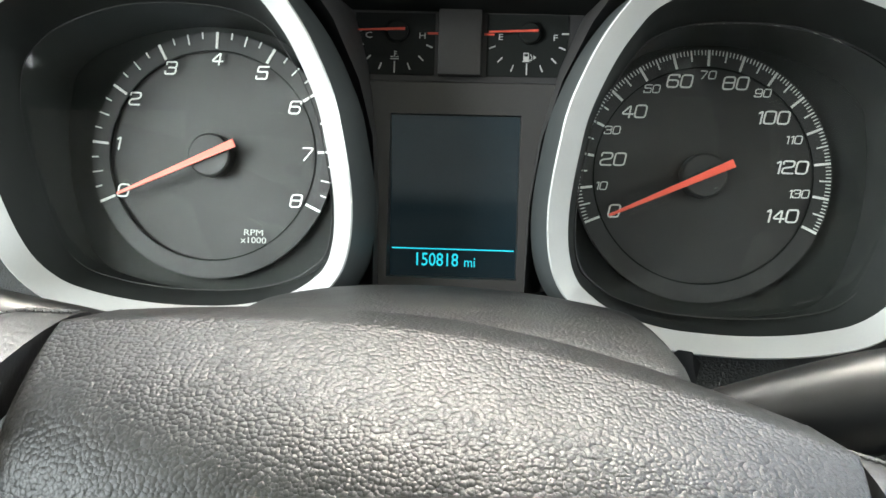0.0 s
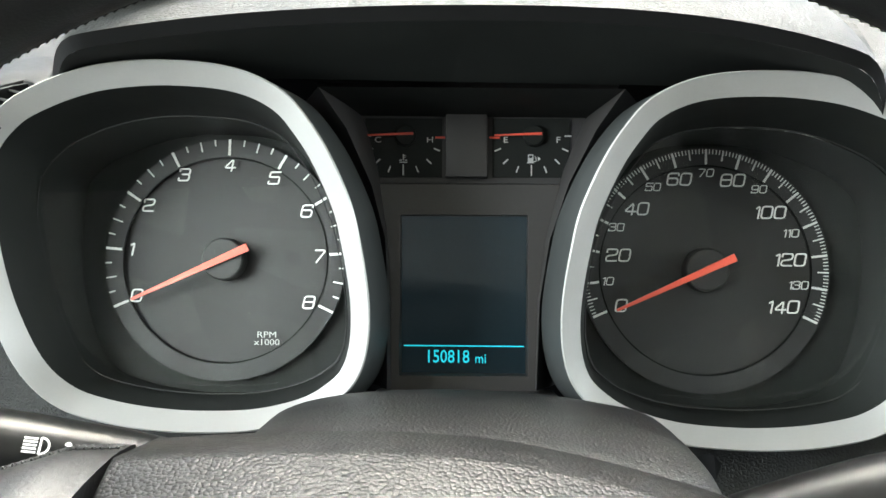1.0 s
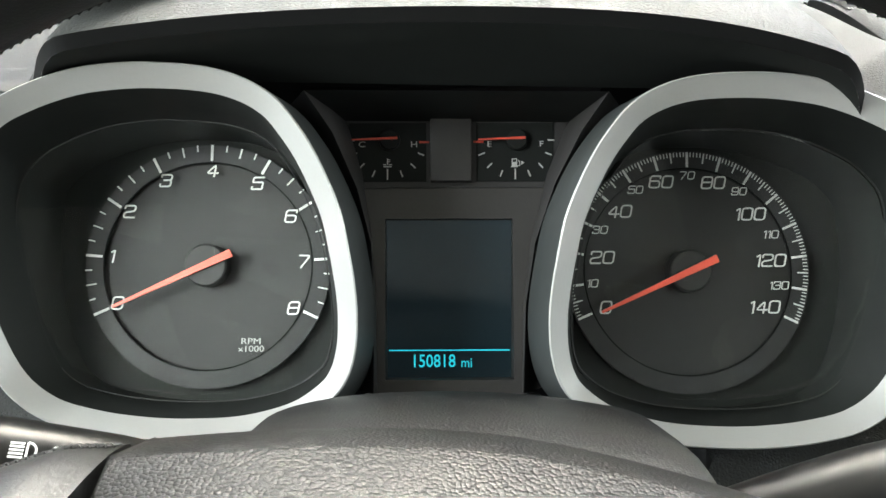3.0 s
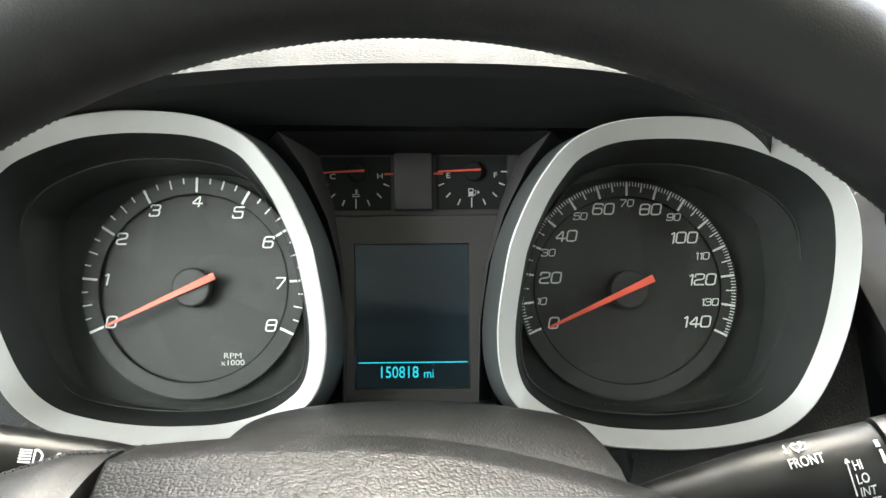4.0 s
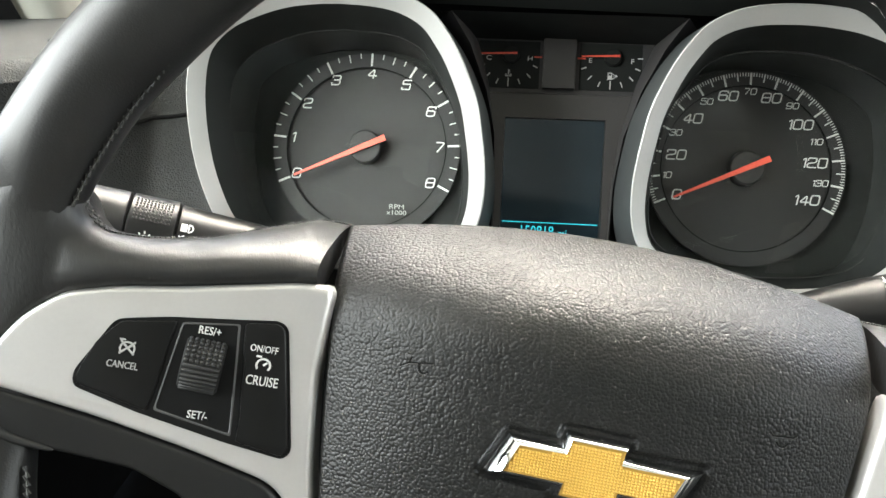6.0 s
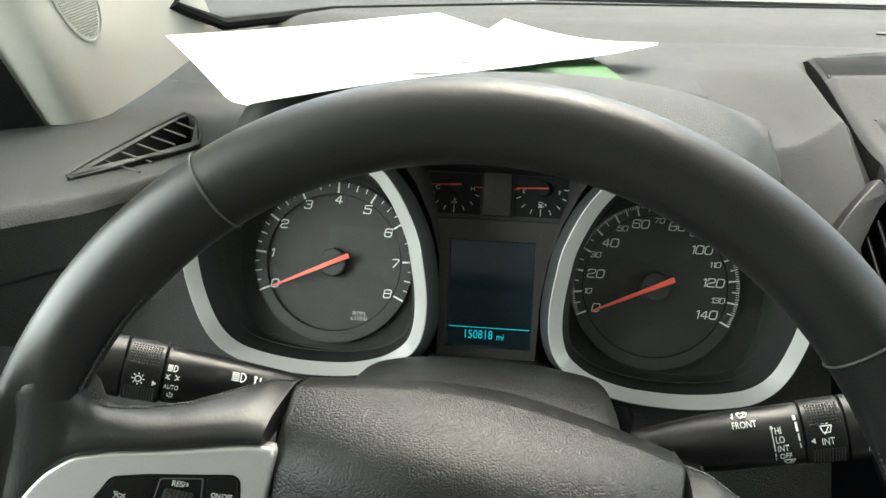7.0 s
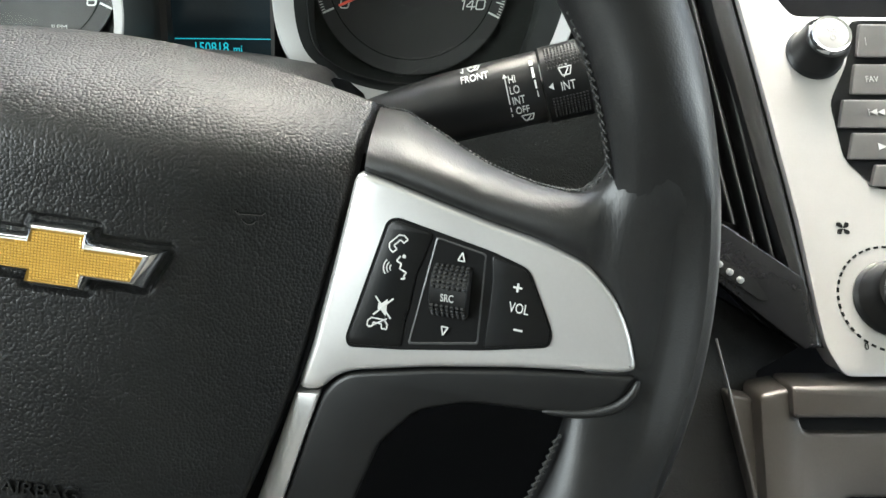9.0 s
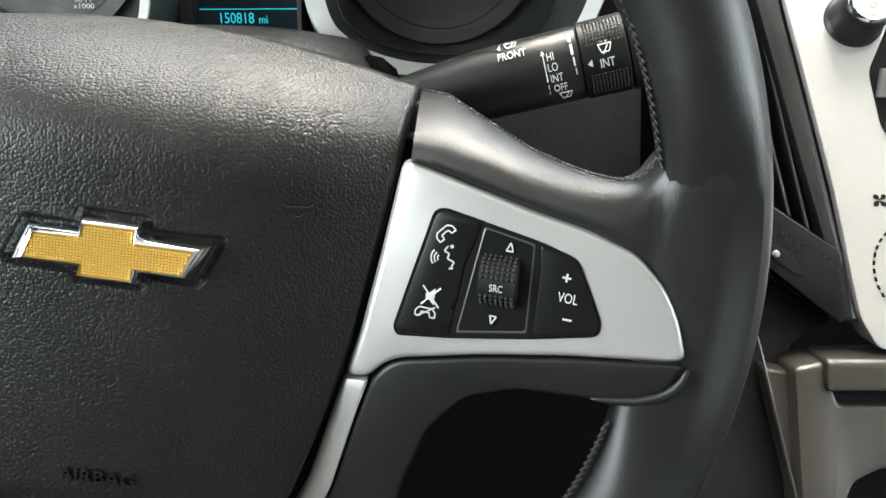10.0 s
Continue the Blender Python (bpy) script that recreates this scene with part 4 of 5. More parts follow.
part("lettering", join(wr(lettering("REAR", 0.0048, 0.75), 0.1290, 0.0050), wr(lettering("ON", 0.0046, 0.75), 0.1275, -0.0010), wr(lettering("OFF", 0.0046, 0.75), 0.1285, -0.0056), wr(lettering("INT", 0.0046, 0.75), 0.1290, -0.0102), wr(line_icon(WIPER[:5]), 0.1290, 0.0098)), WHITE, cap)

ax2 = stalk_axis(-1)
lamp = thing("light_stalk", ax2(0.0), "black light stalk with white printed symbols", "stalk")
body = part("arm", stalk_body(ax2, [(0.0, 0.0085), (0.014, 0.0095), (0.030, 0.0115), (0.060, 0.0135), (0.0925, 0.0148), (0.0930, 0.0142)]), PLASTIC, lamp)
collar = part("collar", stalk_body(ax2, [(0.0935, 0.0142), (0.0940, 0.0157), (0.1120, 0.0158), (0.1126, 0.0150)]), PLASTIC, lamp)
part("knurling", join(knurl(ax2, 0.0955, 0.1110, 0.0156, 0.35, 1.15), knurl(ax2, 0.0955, 0.1110, 0.0156, -1.05, -0.36)), PLASTIC_SOFT, collar)
part("end_cap", stalk_body(ax2, [(0.1132, 0.0150), (0.1138, 0.0158), (0.1270, 0.0158), (0.1325, 0.0148), (0.1350, 0.0115)]), PLASTIC, lamp)
lampicon = arc(0, 0, 0.0017, -90, 90) + [(0, 0.0017, 0, -0.0017)] + [(-0.0032, 0.0014 - k * 0.0007, -0.0006, 0.0014 - k * 0.0007) for k in range(5)]
wr = lambda bm, s, v: wrap(bm, ax2, s, v, 0.0136)
part("lettering", join(wr(line_icon([tuple(1.45 * q for q in p) for p in lampicon], 0.0006), 0.0545, 0.0072), wr(line_icon([(0, 0.002, 0, -0.002), (-0.0008, 0.001, 0, 0.002), (0.0008, 0.001, 0, 0.002), (0.0026, -0.002, 0.0026, 0.0016), (0.0018, -0.001, 0.0026, -0.002), (0.0034, -0.001, 0.0026, -0.002)], 0.0007), 0.0470, 0.0070),
                       wr(line_icon([(-0.0030, 0, -0.0005, 0), (-0.0030, 0, -0.0018, 0.0012), (-0.0030, 0, -0.0018, -0.0012), (0.0008, 0, 0.0034, 0), (0.0034, 0, 0.0022, 0.0012), (0.0034, 0, 0.0022, -0.0012)], 0.0007), 0.0380, 0.0060)), WHITE, body)
wr = lambda bm, s, v: wrap(bm, ax2, s, v, 0.0149)
part("lettering", join(wr(line_icon(lampicon), 0.0882, 0.0062), wr(line_icon(arc(-0.0012, 0, 0.0012, 90, 270, 5) + arc(0.0012, 0, 0.0012, -90, 90, 5) + [(-0.0034, 0.0008, -0.0026, 0.0004), (-0.0034, -0.0008, -0.0026, -0.0004), (0.0034, 0.0008, 0.0026, 0.0004), (0.0034, -0.0008, 0.0026, -0.0004)]), 0.0882, 0.0016),
                       wr(lettering("AUTO", 0.0034, 0.78), 0.0880, -0.0036), wr(line_icon(arc(0, 0, 0.0014, 130, 410, 9) + [(0, 0.0020, 0, 0.0002)]), 0.0880, -0.0085)), WHITE, body)
wr = lambda bm, s, v: wrap(bm, ax2, s, v, 0.0159)
part("lettering", join(wr(line_icon(arc(0, 0, 0.0015, 0, 360, 12) + [(0.0022 * math.cos(a), 0.0022 * math.sin(a), 0.0032 * math.cos(a), 0.0032 * math.sin(a)) for a in [k * math.pi / 4 for k in range(8)]]), 0.1045, -0.0016), wr(plate([(0.0012, 0), (-0.001, 0.0014), (-0.001, -0.0014)], 0, 0.0002), 0.0965, -0.0028)), WHITE, collar)

# ---- steering wheel ----
WHEEL = Matrix.Translation((-0.0079, 0.142, -0.0786)) @ pose(0, 0, 0, 0, 8.0, 0)
wheel = thing("steering_wheel", (-0.0079, 0.16, -0.10), "black leather steering wheel with silver spoke trim", "steering wheel")


def wpart(name, bm, mat, parent, label=""):
    return part(name, bm, mat, parent, label, WHEEL)


R0, RA, RY = 0.1802, 0.0165, 0.0172


def swell(th):
    """How much the rim's inner half grows beside the spokes."""
    d = min(abs((th + 180) % 360 - 180), abs(th % 360 - 180))
    if th % 360 < 180:
        return 0.16 * (1 - smooth((d - 4) / 9)) - 0.10 * smooth((d - 9) / 6) * (1 - smooth((d - 26) / 9))
    return 0.16 * (1 - smooth((d - 4) / 20))


def rim_section(th, n=28, grow=0.0):
    """One ring round the rim's leather at the angle th (degrees)."""
    a = radians(th)
    d = min(abs((th + 180) % 360 - 180), abs(th % 360 - 180))
    side = 1 - smooth((d - 4) / 20)
    er = Vector((math.cos(a), 0, math.sin(a)))
    pts = []
    for k in range(n):
        q = 2 * math.pi * k / n
        c, s = math.cos(q), math.sin(q)
        low = 1 - smooth(abs((th + 36 + 180) % 360 - 180) / 20) + 1 - smooth(abs((th - 216 + 180) % 360 - 180) / 20)
        ra = (RA + grow) * (1 + (swell(th) + 0.20 * low if c < 0 else 0))
        y = -(RY + grow) * s
        if s > 0:
            y += 0.0105 * side * s * (1 - smooth((c - 0.05) / 0.75))
        pts.append(er * (R0 + ra * c) + Vector((0, y, 0)))
    return pts


rim = wpart("rim", loft([rim_section(360 * k / 160) for k in range(161)]), LEATHER, wheel)
for th in (44.0, 132.2):
    sec = rim_section(th, 40, 0.0003)
    wpart("seam", tube(sec, 0.0006, 6, closed=True), STITCH, rim, "sewn leather seam")


def stitches(th0, th1, n, grip=1.0, yc=-0.0035, r=0.00034, amp=0.03):
    bms = []
    for k in range(n):
        th = th0 + (th1 - th0) * k / n
        a0, a1 = radians(th), radians(th + (th1 - th0) / n * 1.25)
        for sgn in (-1, 1):
            r0, r1 = R0 - RA * grip * (1 - amp), R0 - RA * grip * (1 + amp)
            y0, y1 = yc - sgn * 0.0007, yc + sgn * 0.0007
            p = Vector((r0 * math.cos(a0), y0, r0 * math.sin(a0)))
            q = Vector((r1 * math.cos(a1), y1, r1 * math.sin(a1)))
            bms.append(tube([p, q], r, 5))
    return join(*bms)


wpart("stitching", stitches(45, 131, 130, 0.875, 0.0080, 0.0002, 0.006), LEATHER, rim, "dark braided stitching")
wpart("stitching", stitches(15.5, 43, 32, 0.92), STITCH, rim, "dark braided stitching")
wpart("stitching", stitches(135, 164.5, 34, 0.92), STITCH, rim, "dark braided stitching")
wpart("stitching", stitches(-12, -42, 34, 1.17), STITCH, rim, "dark braided stitching")
wpart("stitching", stitches(192, 222, 34, 1.17), STITCH, rim, "dark braided stitching")


def spoke_y(u, v=0.0):
    return 0.018 - 0.30 * (abs(u) - 0.085)


HALF = [(-0.118, 0.046), (-0.10, 0.0545), (-0.081, 0.0628), (-0.061, 0.0688), (-0.037, 0.0750), (-0.012, 0.0792), (0.009, 0.0822), (0.031, 0.0848), (0.0444, 0.0862), (0.0535, 0.0878), (0.07, 0.089)]


def hub_y(u, v):
    return 0.006 + 0.017 * (min(abs(u) / 0.085, 1.2)) ** 2.5 + 0.040 * max(0.0, (v - 0.02) / 0.0425) ** 2.4 + 0.02 * max(0.0, (-0.08 - v) / 0.035) ** 2


BADGE = [(-0.0272, -0.0092), (-0.0216, 0.0030), (-0.0066, 0.0030), (-0.0052, 0.0073), (0.0130, 0.0073), (0.0121, 0.0032), (0.0346, 0.0032), (0.0290, -0.0090), (0.0130, -0.0088), (0.0120, -0.0122), (-0.0062, -0.0122), (-0.0052, -0.0092)]


def badge_gap(u, v):
    """How far (u, v) lies outside the badge's outline; negative inside it."""
    near = 1.0
    for (x0, z0), (x1, z1) in zip(BADGE, BADGE[1:] + BADGE[:1]):
        dx, dz = x1 - x0, z1 - z0
        k = max(0.0, min(1.0, ((u - x0) * dx + (v - z0) * dz) / (dx * dx + dz * dz)))
        near = min(near, math.hypot(u - x0 - k * dx, v - z0 - k * dz))
    return -near if inside(u, v, BADGE) else near


def hub_point(s, t):
    s = 2 * s - 1
    e = 1 - abs(s)
    vtop = 0.0660 + 0.0008 * s - 0.0112 * abs(s) ** 1.8
    v = -0.118 + t * (vtop + 0.118)
    u = s * table(HALF, v)
    edge = 0.004 * max(0.0, 1 - e / 0.025) ** 2
    if abs(u - 0.0035) < 0.036 and abs(v + 0.0025) < 0.016:
        edge += 0.0022 * (1 - smooth((badge_gap(u, v) - 0.0006) / 0.0020))
    return Vector((u, hub_y(u, v) + edge, v))


bm = grid(hub_point, 300, 300)
res = bmesh.ops.extrude_edge_only(bm, edges=[e for e in bm.edges if e.is_boundary])
bmesh.ops.translate(bm, verts=[g for g in res["geom"] if isinstance(g, bmesh.types.BMVert)], vec=(0, 0.03, 0))
hub = wpart("airbag_cover", bm, HUB_VINYL, wheel, "grained black airbag cover")
base = [(s * (w + 0.005), v - 0.006) for s, rows in ((1, HALF[:-2]), (-1, HALF[-3::-1])) for v, w in rows]
wpart("hub_core", plate(base, 0.046, 0.03), GAP, wheel)
wpart("embossed_word", moved(lettering("AIRBAG", 0.0058, 1.2, 0, 0.0016), Matrix.Translation((0.0031, hub_y(0, -0.0767) - 0.0004, -0.0767))), HUB_VINYL, hub)
# worn nicks in the cover: black tubes paint their shade, grey ones the highlight
right_nick = [(0.0520, 0.0180, 0.0530, 0.0170), (0.0530, 0.0170, 0.0596, 0.0173), (0.0596, 0.0173, 0.0606, 0.0182)] + arc(0.0563, 0.0160, 0.0019, 200, 345, 6)
left_nick = [(-0.0572, 0.0150, -0.0548, 0.0166), (-0.0548, 0.0166, -0.0540, 0.0186), (-0.0548, 0.0166, -0.0472, 0.0178)] + arc(-0.0500, 0.0160, 0.0017, 60, 330, 8)
for segs in (right_nick, left_nick):
    nick = wpart("scuff", join(*[tube([(a, hub_y(a, b) - 0.0001, b), (c, hub_y(c, d) - 0.0001, d)], 0.00032, 5) for a, b, c, d in segs]), GAP, hub, "worn scuff")
    wpart("scuff_highlight", join(*[tube([(a, hub_y(a, b) + 0.00005, b - 0.00042), (c, hub_y(c, d) + 0.00005, d - 0.00042)], 0.00030, 5) for a, b, c, d in segs]), PILLAR_GREY, nick)

# badge: a plain gold cross-shaped plate with a chrome edge
outer = BADGE
inner = [(u + 0.0024, v + 0.0006) for u, v in ((-0.0238, -0.0076), (-0.0206, 0.0004), (-0.0072, 0.0006), (-0.0062, 0.0047), (0.0092, 0.0047), (0.0086, 0.0005), (0.0264, 0.0005), (0.0232, -0.0074), (0.0088, -0.0074), (0.0082, -0.0112), (-0.0074, -0.0112), (-0.0066, -0.0076))]
mid = [((a[0] * 2 + b[0]) / 3, (a[1] * 2 + b[1]) / 3) for a, b in zip(inner, outer)]
badge = wpart("badge", loft([[(u, 0.0096, v) for u, v in outer], [(u, 0.0062, v) for u, v in outer], [(u, 0.0026, v) for u, v in mid], [(u, 0.0021, v) for u, v in inner], [(u, 0.0030, v) for u, v in inner]]), CHROME, wheel, "bevelled chrome badge edge")
bm = plate(inner, 0.0026, 0.002)
wpart("badge_face", bm, GOLD_BASE, badge, "gold mesh badge face")
dots = []
for i in range(60):
    for j in range(24):
        u, v = -0.0226 + i * 0.00096, -0.0114 + j * 0.00086
        if inside(u, v, inner) and inside(u - 0.0006, v, inner) and inside(u + 0.0006, v, inner) and inside(u, v + 0.0005, inner) and inside(u, v - 0.0005, inner):
            dots.append((u, v))
bm = bmesh.new()
for u, v in dots:
    a = [bm.verts.new((u + du * 0.00043, 0.00258, v + dv * 0.00038)) for du, dv in ((-1, -1), (1, -1), (1, 1), (-1, 1))]
    top = bm.verts.new((u, 0.00205, v))
    for k in range(4):
        bm.faces.new((a[k], a[(k + 1) % 4], top))
wpart("mesh_studs", bm, GOLD, badge, "gold studs")

TRIM = [(0.0862, 0.0344), (0.0937, 0.0332), (0.1098, 0.0296), (0.1271, 0.0258), (0.1438, 0.0230), (0.1572, 0.0188), (0.1664, 0.0105), (0.1719, 0.0014), (0.1757, -0.0095), (0.1720, -0.0113),
        (0.1422, -0.0165), (0.1173, -0.0221), (0.0929, -0.0289), (0.0878, -0.0321), (0.0837, -0.0376), (0.0757, -0.0390), (0.0791, -0.0235), (0.0830, 0.0057)]
COVER = [(0.0845, -0.0385), (0.0885, -0.0326), (0.0930, -0.0295), (0.1173, -0.0227), (0.1422, -0.0171), (0.1720, -0.0118), (0.1760, -0.0112), (0.1722, -0.0205), (0.1635, -0.0263), (0.1506, -0.0282),
         (0.1300, -0.0305), (0.1150, -0.0370), (0.1050, -0.0500), (0.0990, -0.0720), (0.0960, -0.1100), (0.0640, -0.1180), (0.0762, -0.0788), (0.0812, -0.0527)]
STRIP = [(0.0757, -0.0398), (0.0837, -0.0384), (0.0806, -0.0527), (0.0756, -0.0788), (0.0650, -0.1150), (0.0540, -0.1170), (0.0668, -0.0813)]
VT = [(0.086, 0.0548), (0.098, 0.0545), (0.1085, 0.0499), (0.118, 0.0455), (0.1263, 0.0418), (0.136, 0.0393), (0.1429, 0.0380), (0.1500, 0.0376), (0.1535, 0.0382), (0.1565, 0.0400), (0.1588, 0.0432), (0.1602, 0.0475), (0.1640, 0.0520), (0.181, 0.046)]
VB = [(0.086, 0.0340), (0.1098, 0.0290), (0.1271, 0.0252), (0.1438, 0.0222), (0.1572, 0.0178), (0.1664, 0.0090), (0.176, -0.012), (0.181, -0.014)]


def rim_front(u, v):
    """The y of the rim's front at (u, v)."""
    th = abs(math.degrees(math.atan2(v, u)))
    side = 1 - smooth((th - 4) / 20)
    out = math.hypot(u, v) - R0
    c = max(-0.97, min(0.97, out / (RA * (1 + (swell(math.degrees(math.atan2(v, u))) if out < 0 else 0)))))
    s = math.sqrt(1 - c * c)
    return -RY * s + 0.0105 * side * s * (1 - smooth((c - 0.05) / 0.75))


def spoke_ring(u, sg):
    t, b = table(VT, u), table(VB, u)
    vm, hv, dd = (t + b) / 2, (t - b) / 2, 0.0125
    yc = spoke_y(u) + 0.0085 + 0.007 * smooth((u - 0.160) / 0.021)
    out = []
    for k in range(24):
        q = 2 * math.pi * k / 24
        c, s = math.cos(q), math.sin(q)
        c, s = math.copysign(abs(c) ** 0.75, c), math.copysign(abs(s) ** 0.75, s)
        back = table([(0.086, 0.034), (0.10, 0.026), (0.12, 0.014), (0.14, 0.006), (0.165, 0.0)], u)
        y, v = yc - dd * s + 0.004 * max(0, c) + back * ((c + 1) / 2) ** 1.6, vm + hv * c
        w = smooth((u - 0.140) / 0.036) * smooth((s + 0.25) / 0.65)
        out.append((sg * u, y * (1 - w) + w * (rim_front(u, v) - 0.0007 + 0.0018 * smooth((u - 0.175) / 0.012) + 0.0016 * (1 - smooth((s - 0.1) / 0.75))), v))
    return out


def hex_text(t, size, x, z, sg, off=0.0011, wide=0.8):
    """Words on the button face of one spoke."""
    bm = lettering(t, size, wide)
    for v in bm.verts:
        u, w = x + v.co.x, z + v.co.z
        v.co = (u, spoke_y(u) - off + v.co.y, w)
    return bm


def on_spoke(segs, x, z, off=0.0011, w=0.0006):
    bm = line_icon(segs, w)
    for v in bm.verts:
        u, q = x + v.co.x, z + v.co.z
        v.co = (u, spoke_y(u) - off + v.co.y, q)
    return bm


for sg in (1, -1):
    fl = lambda P: [(sg * p[0], p[1]) for p in (P if sg > 0 else P[::-1])]
    wpart("spoke_leather", loft([spoke_ring(0.0885 + 0.0995 * k / 40, sg) for k in range(41)], cap=True), LEATHER_WORN, wheel, "smooth black leather spoke")
    braid = []
    for k in range(52):
        a, b = 0.0895 + 0.0705 * k / 52, 0.0895 + 0.0705 * (k + 1.3) / 52
        for q0, q1 in ((0, 1), (1, 0)):
            braid.append(tube([Vector(spoke_ring(a, sg)[q0 - 1]).lerp(Vector(spoke_ring(a, sg)[q0]), 0.75 if q0 == 0 else 0.55) + Vector((0, -0.0002, 0.0002)), Vector(spoke_ring(b, sg)[q1 - 1]).lerp(Vector(spoke_ring(b, sg)[q1]), 0.75 if q1 == 0 else 0.55) + Vector((0, -0.0002, 0.0002))], 0.00042, 5))
    wpart("stitching", join(*braid), STITCH, wheel, "dark braided stitching")
    lip = [(0.1766, -0.0125), (0.1752, -0.0175), (0.1712, -0.0221), (0.1632, -0.0258), (0.1518, -0.0278)]
    wpart("leather_lip", tube([(sg * p.x, spoke_y(p.x) + 0.0010, p.y) for p in spline(lip, 6, False)], lambda t: 0.0004 + 0.0013 * math.sin(math.pi * t) ** 0.6, 10), LEATHER_WORN, wheel, "rolled leather edge")
    trim = wpart("spoke_trim", plate(rounded(fl(TRIM if sg > 0 else [(0.0822, 0.0340)] + TRIM[1:]), 0.004, 3), lambda u, v: spoke_y(u), 0.010, 0.0022, 4), SILVER, wheel, "satin silver spoke trim")
    wpart("trim_strip", plate(rounded(fl(STRIP), 0.001, 2), lambda u, v: spoke_y(u) - 0.0002, 0.010, 0.0010, 2), SILVER, wheel, "satin silver strip")
    wpart("lower_cover", plate(rounded(fl(COVER), 0.003, 3), lambda u, v: spoke_y(u) + 0.0005, 0.016, 0.0015, 3), PLASTIC, wheel, "satin black lower spoke cover")
    pads = [[(0.0982, 0.0199), (0.1006, 0.0214), (0.1122, 0.0193), (0.1098, 0.0090), (0.1090, 0.0072), (0.1080, -0.0056), (0.1074, -0.0086), (0.1073, -0.0173), (0.0918, -0.0202), (0.0901, -0.0181)],
            [(0.1299, 0.0162), (0.1406, 0.0134), (0.1455, 0.0060), (0.1499, -0.0036), (0.1497, -0.0072), (0.1317, -0.0122), (0.1317, -0.0043), (0.1312, 0.0090)]]
    well = [(0.0975, 0.0208), (0.1006, 0.0223), (0.1127, 0.0202), (0.1300, 0.0172), (0.1415, 0.0140), (0.1509, -0.0036), (0.1505, -0.0080), (0.1314, -0.0131), (0.1078, -0.0182), (0.0908, -0.0211), (0.0893, -0.0184)]
    funnel = ([(0.1130, 0.0188), (0.1288, 0.0164), (0.1304, -0.0118), (0.1088, -0.0164)], [(0.1136, 0.0182), (0.1282, 0.0158), (0.1296, -0.0112), (0.1096, -0.0156)], [(0.1146, 0.0112), (0.1270, 0.0102), (0.1270, -0.0058), (0.1139, -0.0068)])
    if sg < 0:
        pads = [[(0.0941, 0.0181), (0.0966, 0.0198), (0.1060, 0.0184), (0.1050, 0.0090), (0.1042, 0.0072), (0.1032, -0.0056), (0.1026, -0.0086), (0.1025, -0.0178), (0.0888, -0.0205), (0.0869, -0.0183)],
                [(0.1246, 0.0157), (0.1400, 0.0130), (0.1455, 0.0060), (0.1490, -0.0036), (0.1487, -0.0072), (0.1285, -0.0124), (0.1272, -0.0043), (0.1258, 0.0090)]]
        well = [(0.0935, 0.0190), (0.0965, 0.0207), (0.1085, 0.0190), (0.1275, 0.0165), (0.1415, 0.0135), (0.1500, -0.0036), (0.1496, -0.0080), (0.1314, -0.0131), (0.1058, -0.0185), (0.0880, -0.0214), (0.0860, -0.0186)]
        funnel = ([(0.1070, 0.0180), (0.1236, 0.0158), (0.1272, -0.0120), (0.1038, -0.0168)], [(0.1077, 0.0174), (0.1230, 0.0152), (0.1264, -0.0114), (0.1046, -0.0160)], [(0.1106, 0.0122), (0.1230, 0.0112), (0.1234, -0.0050), (0.1102, -0.0060)])
    wpart("button_well", plate(rounded(fl(well), 0.0025, 3), lambda u, v: spoke_y(u) - 0.0004, 0.004), GAP, trim)
    for P in pads:
        wpart("button", plate(rounded(fl(P), 0.0012, 2), lambda u, v: spoke_y(u) - 0.0009, 0.004, 0.0005, 2), BUTTON_BLACK, trim, "black button")
    # the square funnel round the roller
    rim_q, face_q, slot_q = [rounded(fl(P), 0.0008, 2) for P in funnel]
    lay = lambda P, d: [(p.x, spoke_y(p.x) + d, p.y) for p in P]
    wpart("button", loft([lay(rim_q, 0.003), lay(rim_q, -0.0003), lay(face_q, -0.0006), lay(slot_q, 0.0046), lay(slot_q, 0.0070)]), FUNNEL, trim, "black funnel round the roller, lightened for caught light")
    # the roller between the buttons, in a square hollow
    cu, cv = (0.1208, 0.0030) if sg > 0 else (-0.1168, 0.0036)
    m = Matrix.Translation((cu, spoke_y(cu) + 0.0032, cv)) @ pose(0, 0, 0, 0, -3 * sg, -sg * 16.7)
    prof = [(-0.0060, 0.0070), (-0.0056, 0.0076), (0.0056, 0.0076), (0.0060, 0.0070)]
    roll = loft([[(x, -r * math.sin(2 * math.pi * k / 40), r * 1.12 * math.cos(2 * math.pi * k / 40)) for k in range(40)] for x, r in prof], cap=True)
    roller = wpart("roller", moved(roll, m), ROLLER, trim, "ribbed black roller")
    ribs = []
    for a in range(0, 181, 10):
        q = radians(a)
        up = a > 95
        if sg > 0 and 60 < a < 96:
            continue
        for i in range(7 if sg > 0 or up else 1):
            w = 0.0012 if sg > 0 else (0.0108 if not up else 0.0012)
            x = 0.0 if w > 0.002 else -0.0048 + i * 0.0016
            ribs.append(moved(box((0, 0, 0), (w, 0.0010, 0.0010), 0.0003, 1), Matrix.Translation((x, -0.0078 * math.sin(q), -0.0078 * 1.12 * math.cos(q))) @ Matrix.Rotation(q - math.pi / 2, 4, "X")))
    wpart("ribs", moved(join(*ribs), m), PLASTIC_SOFT, roller)
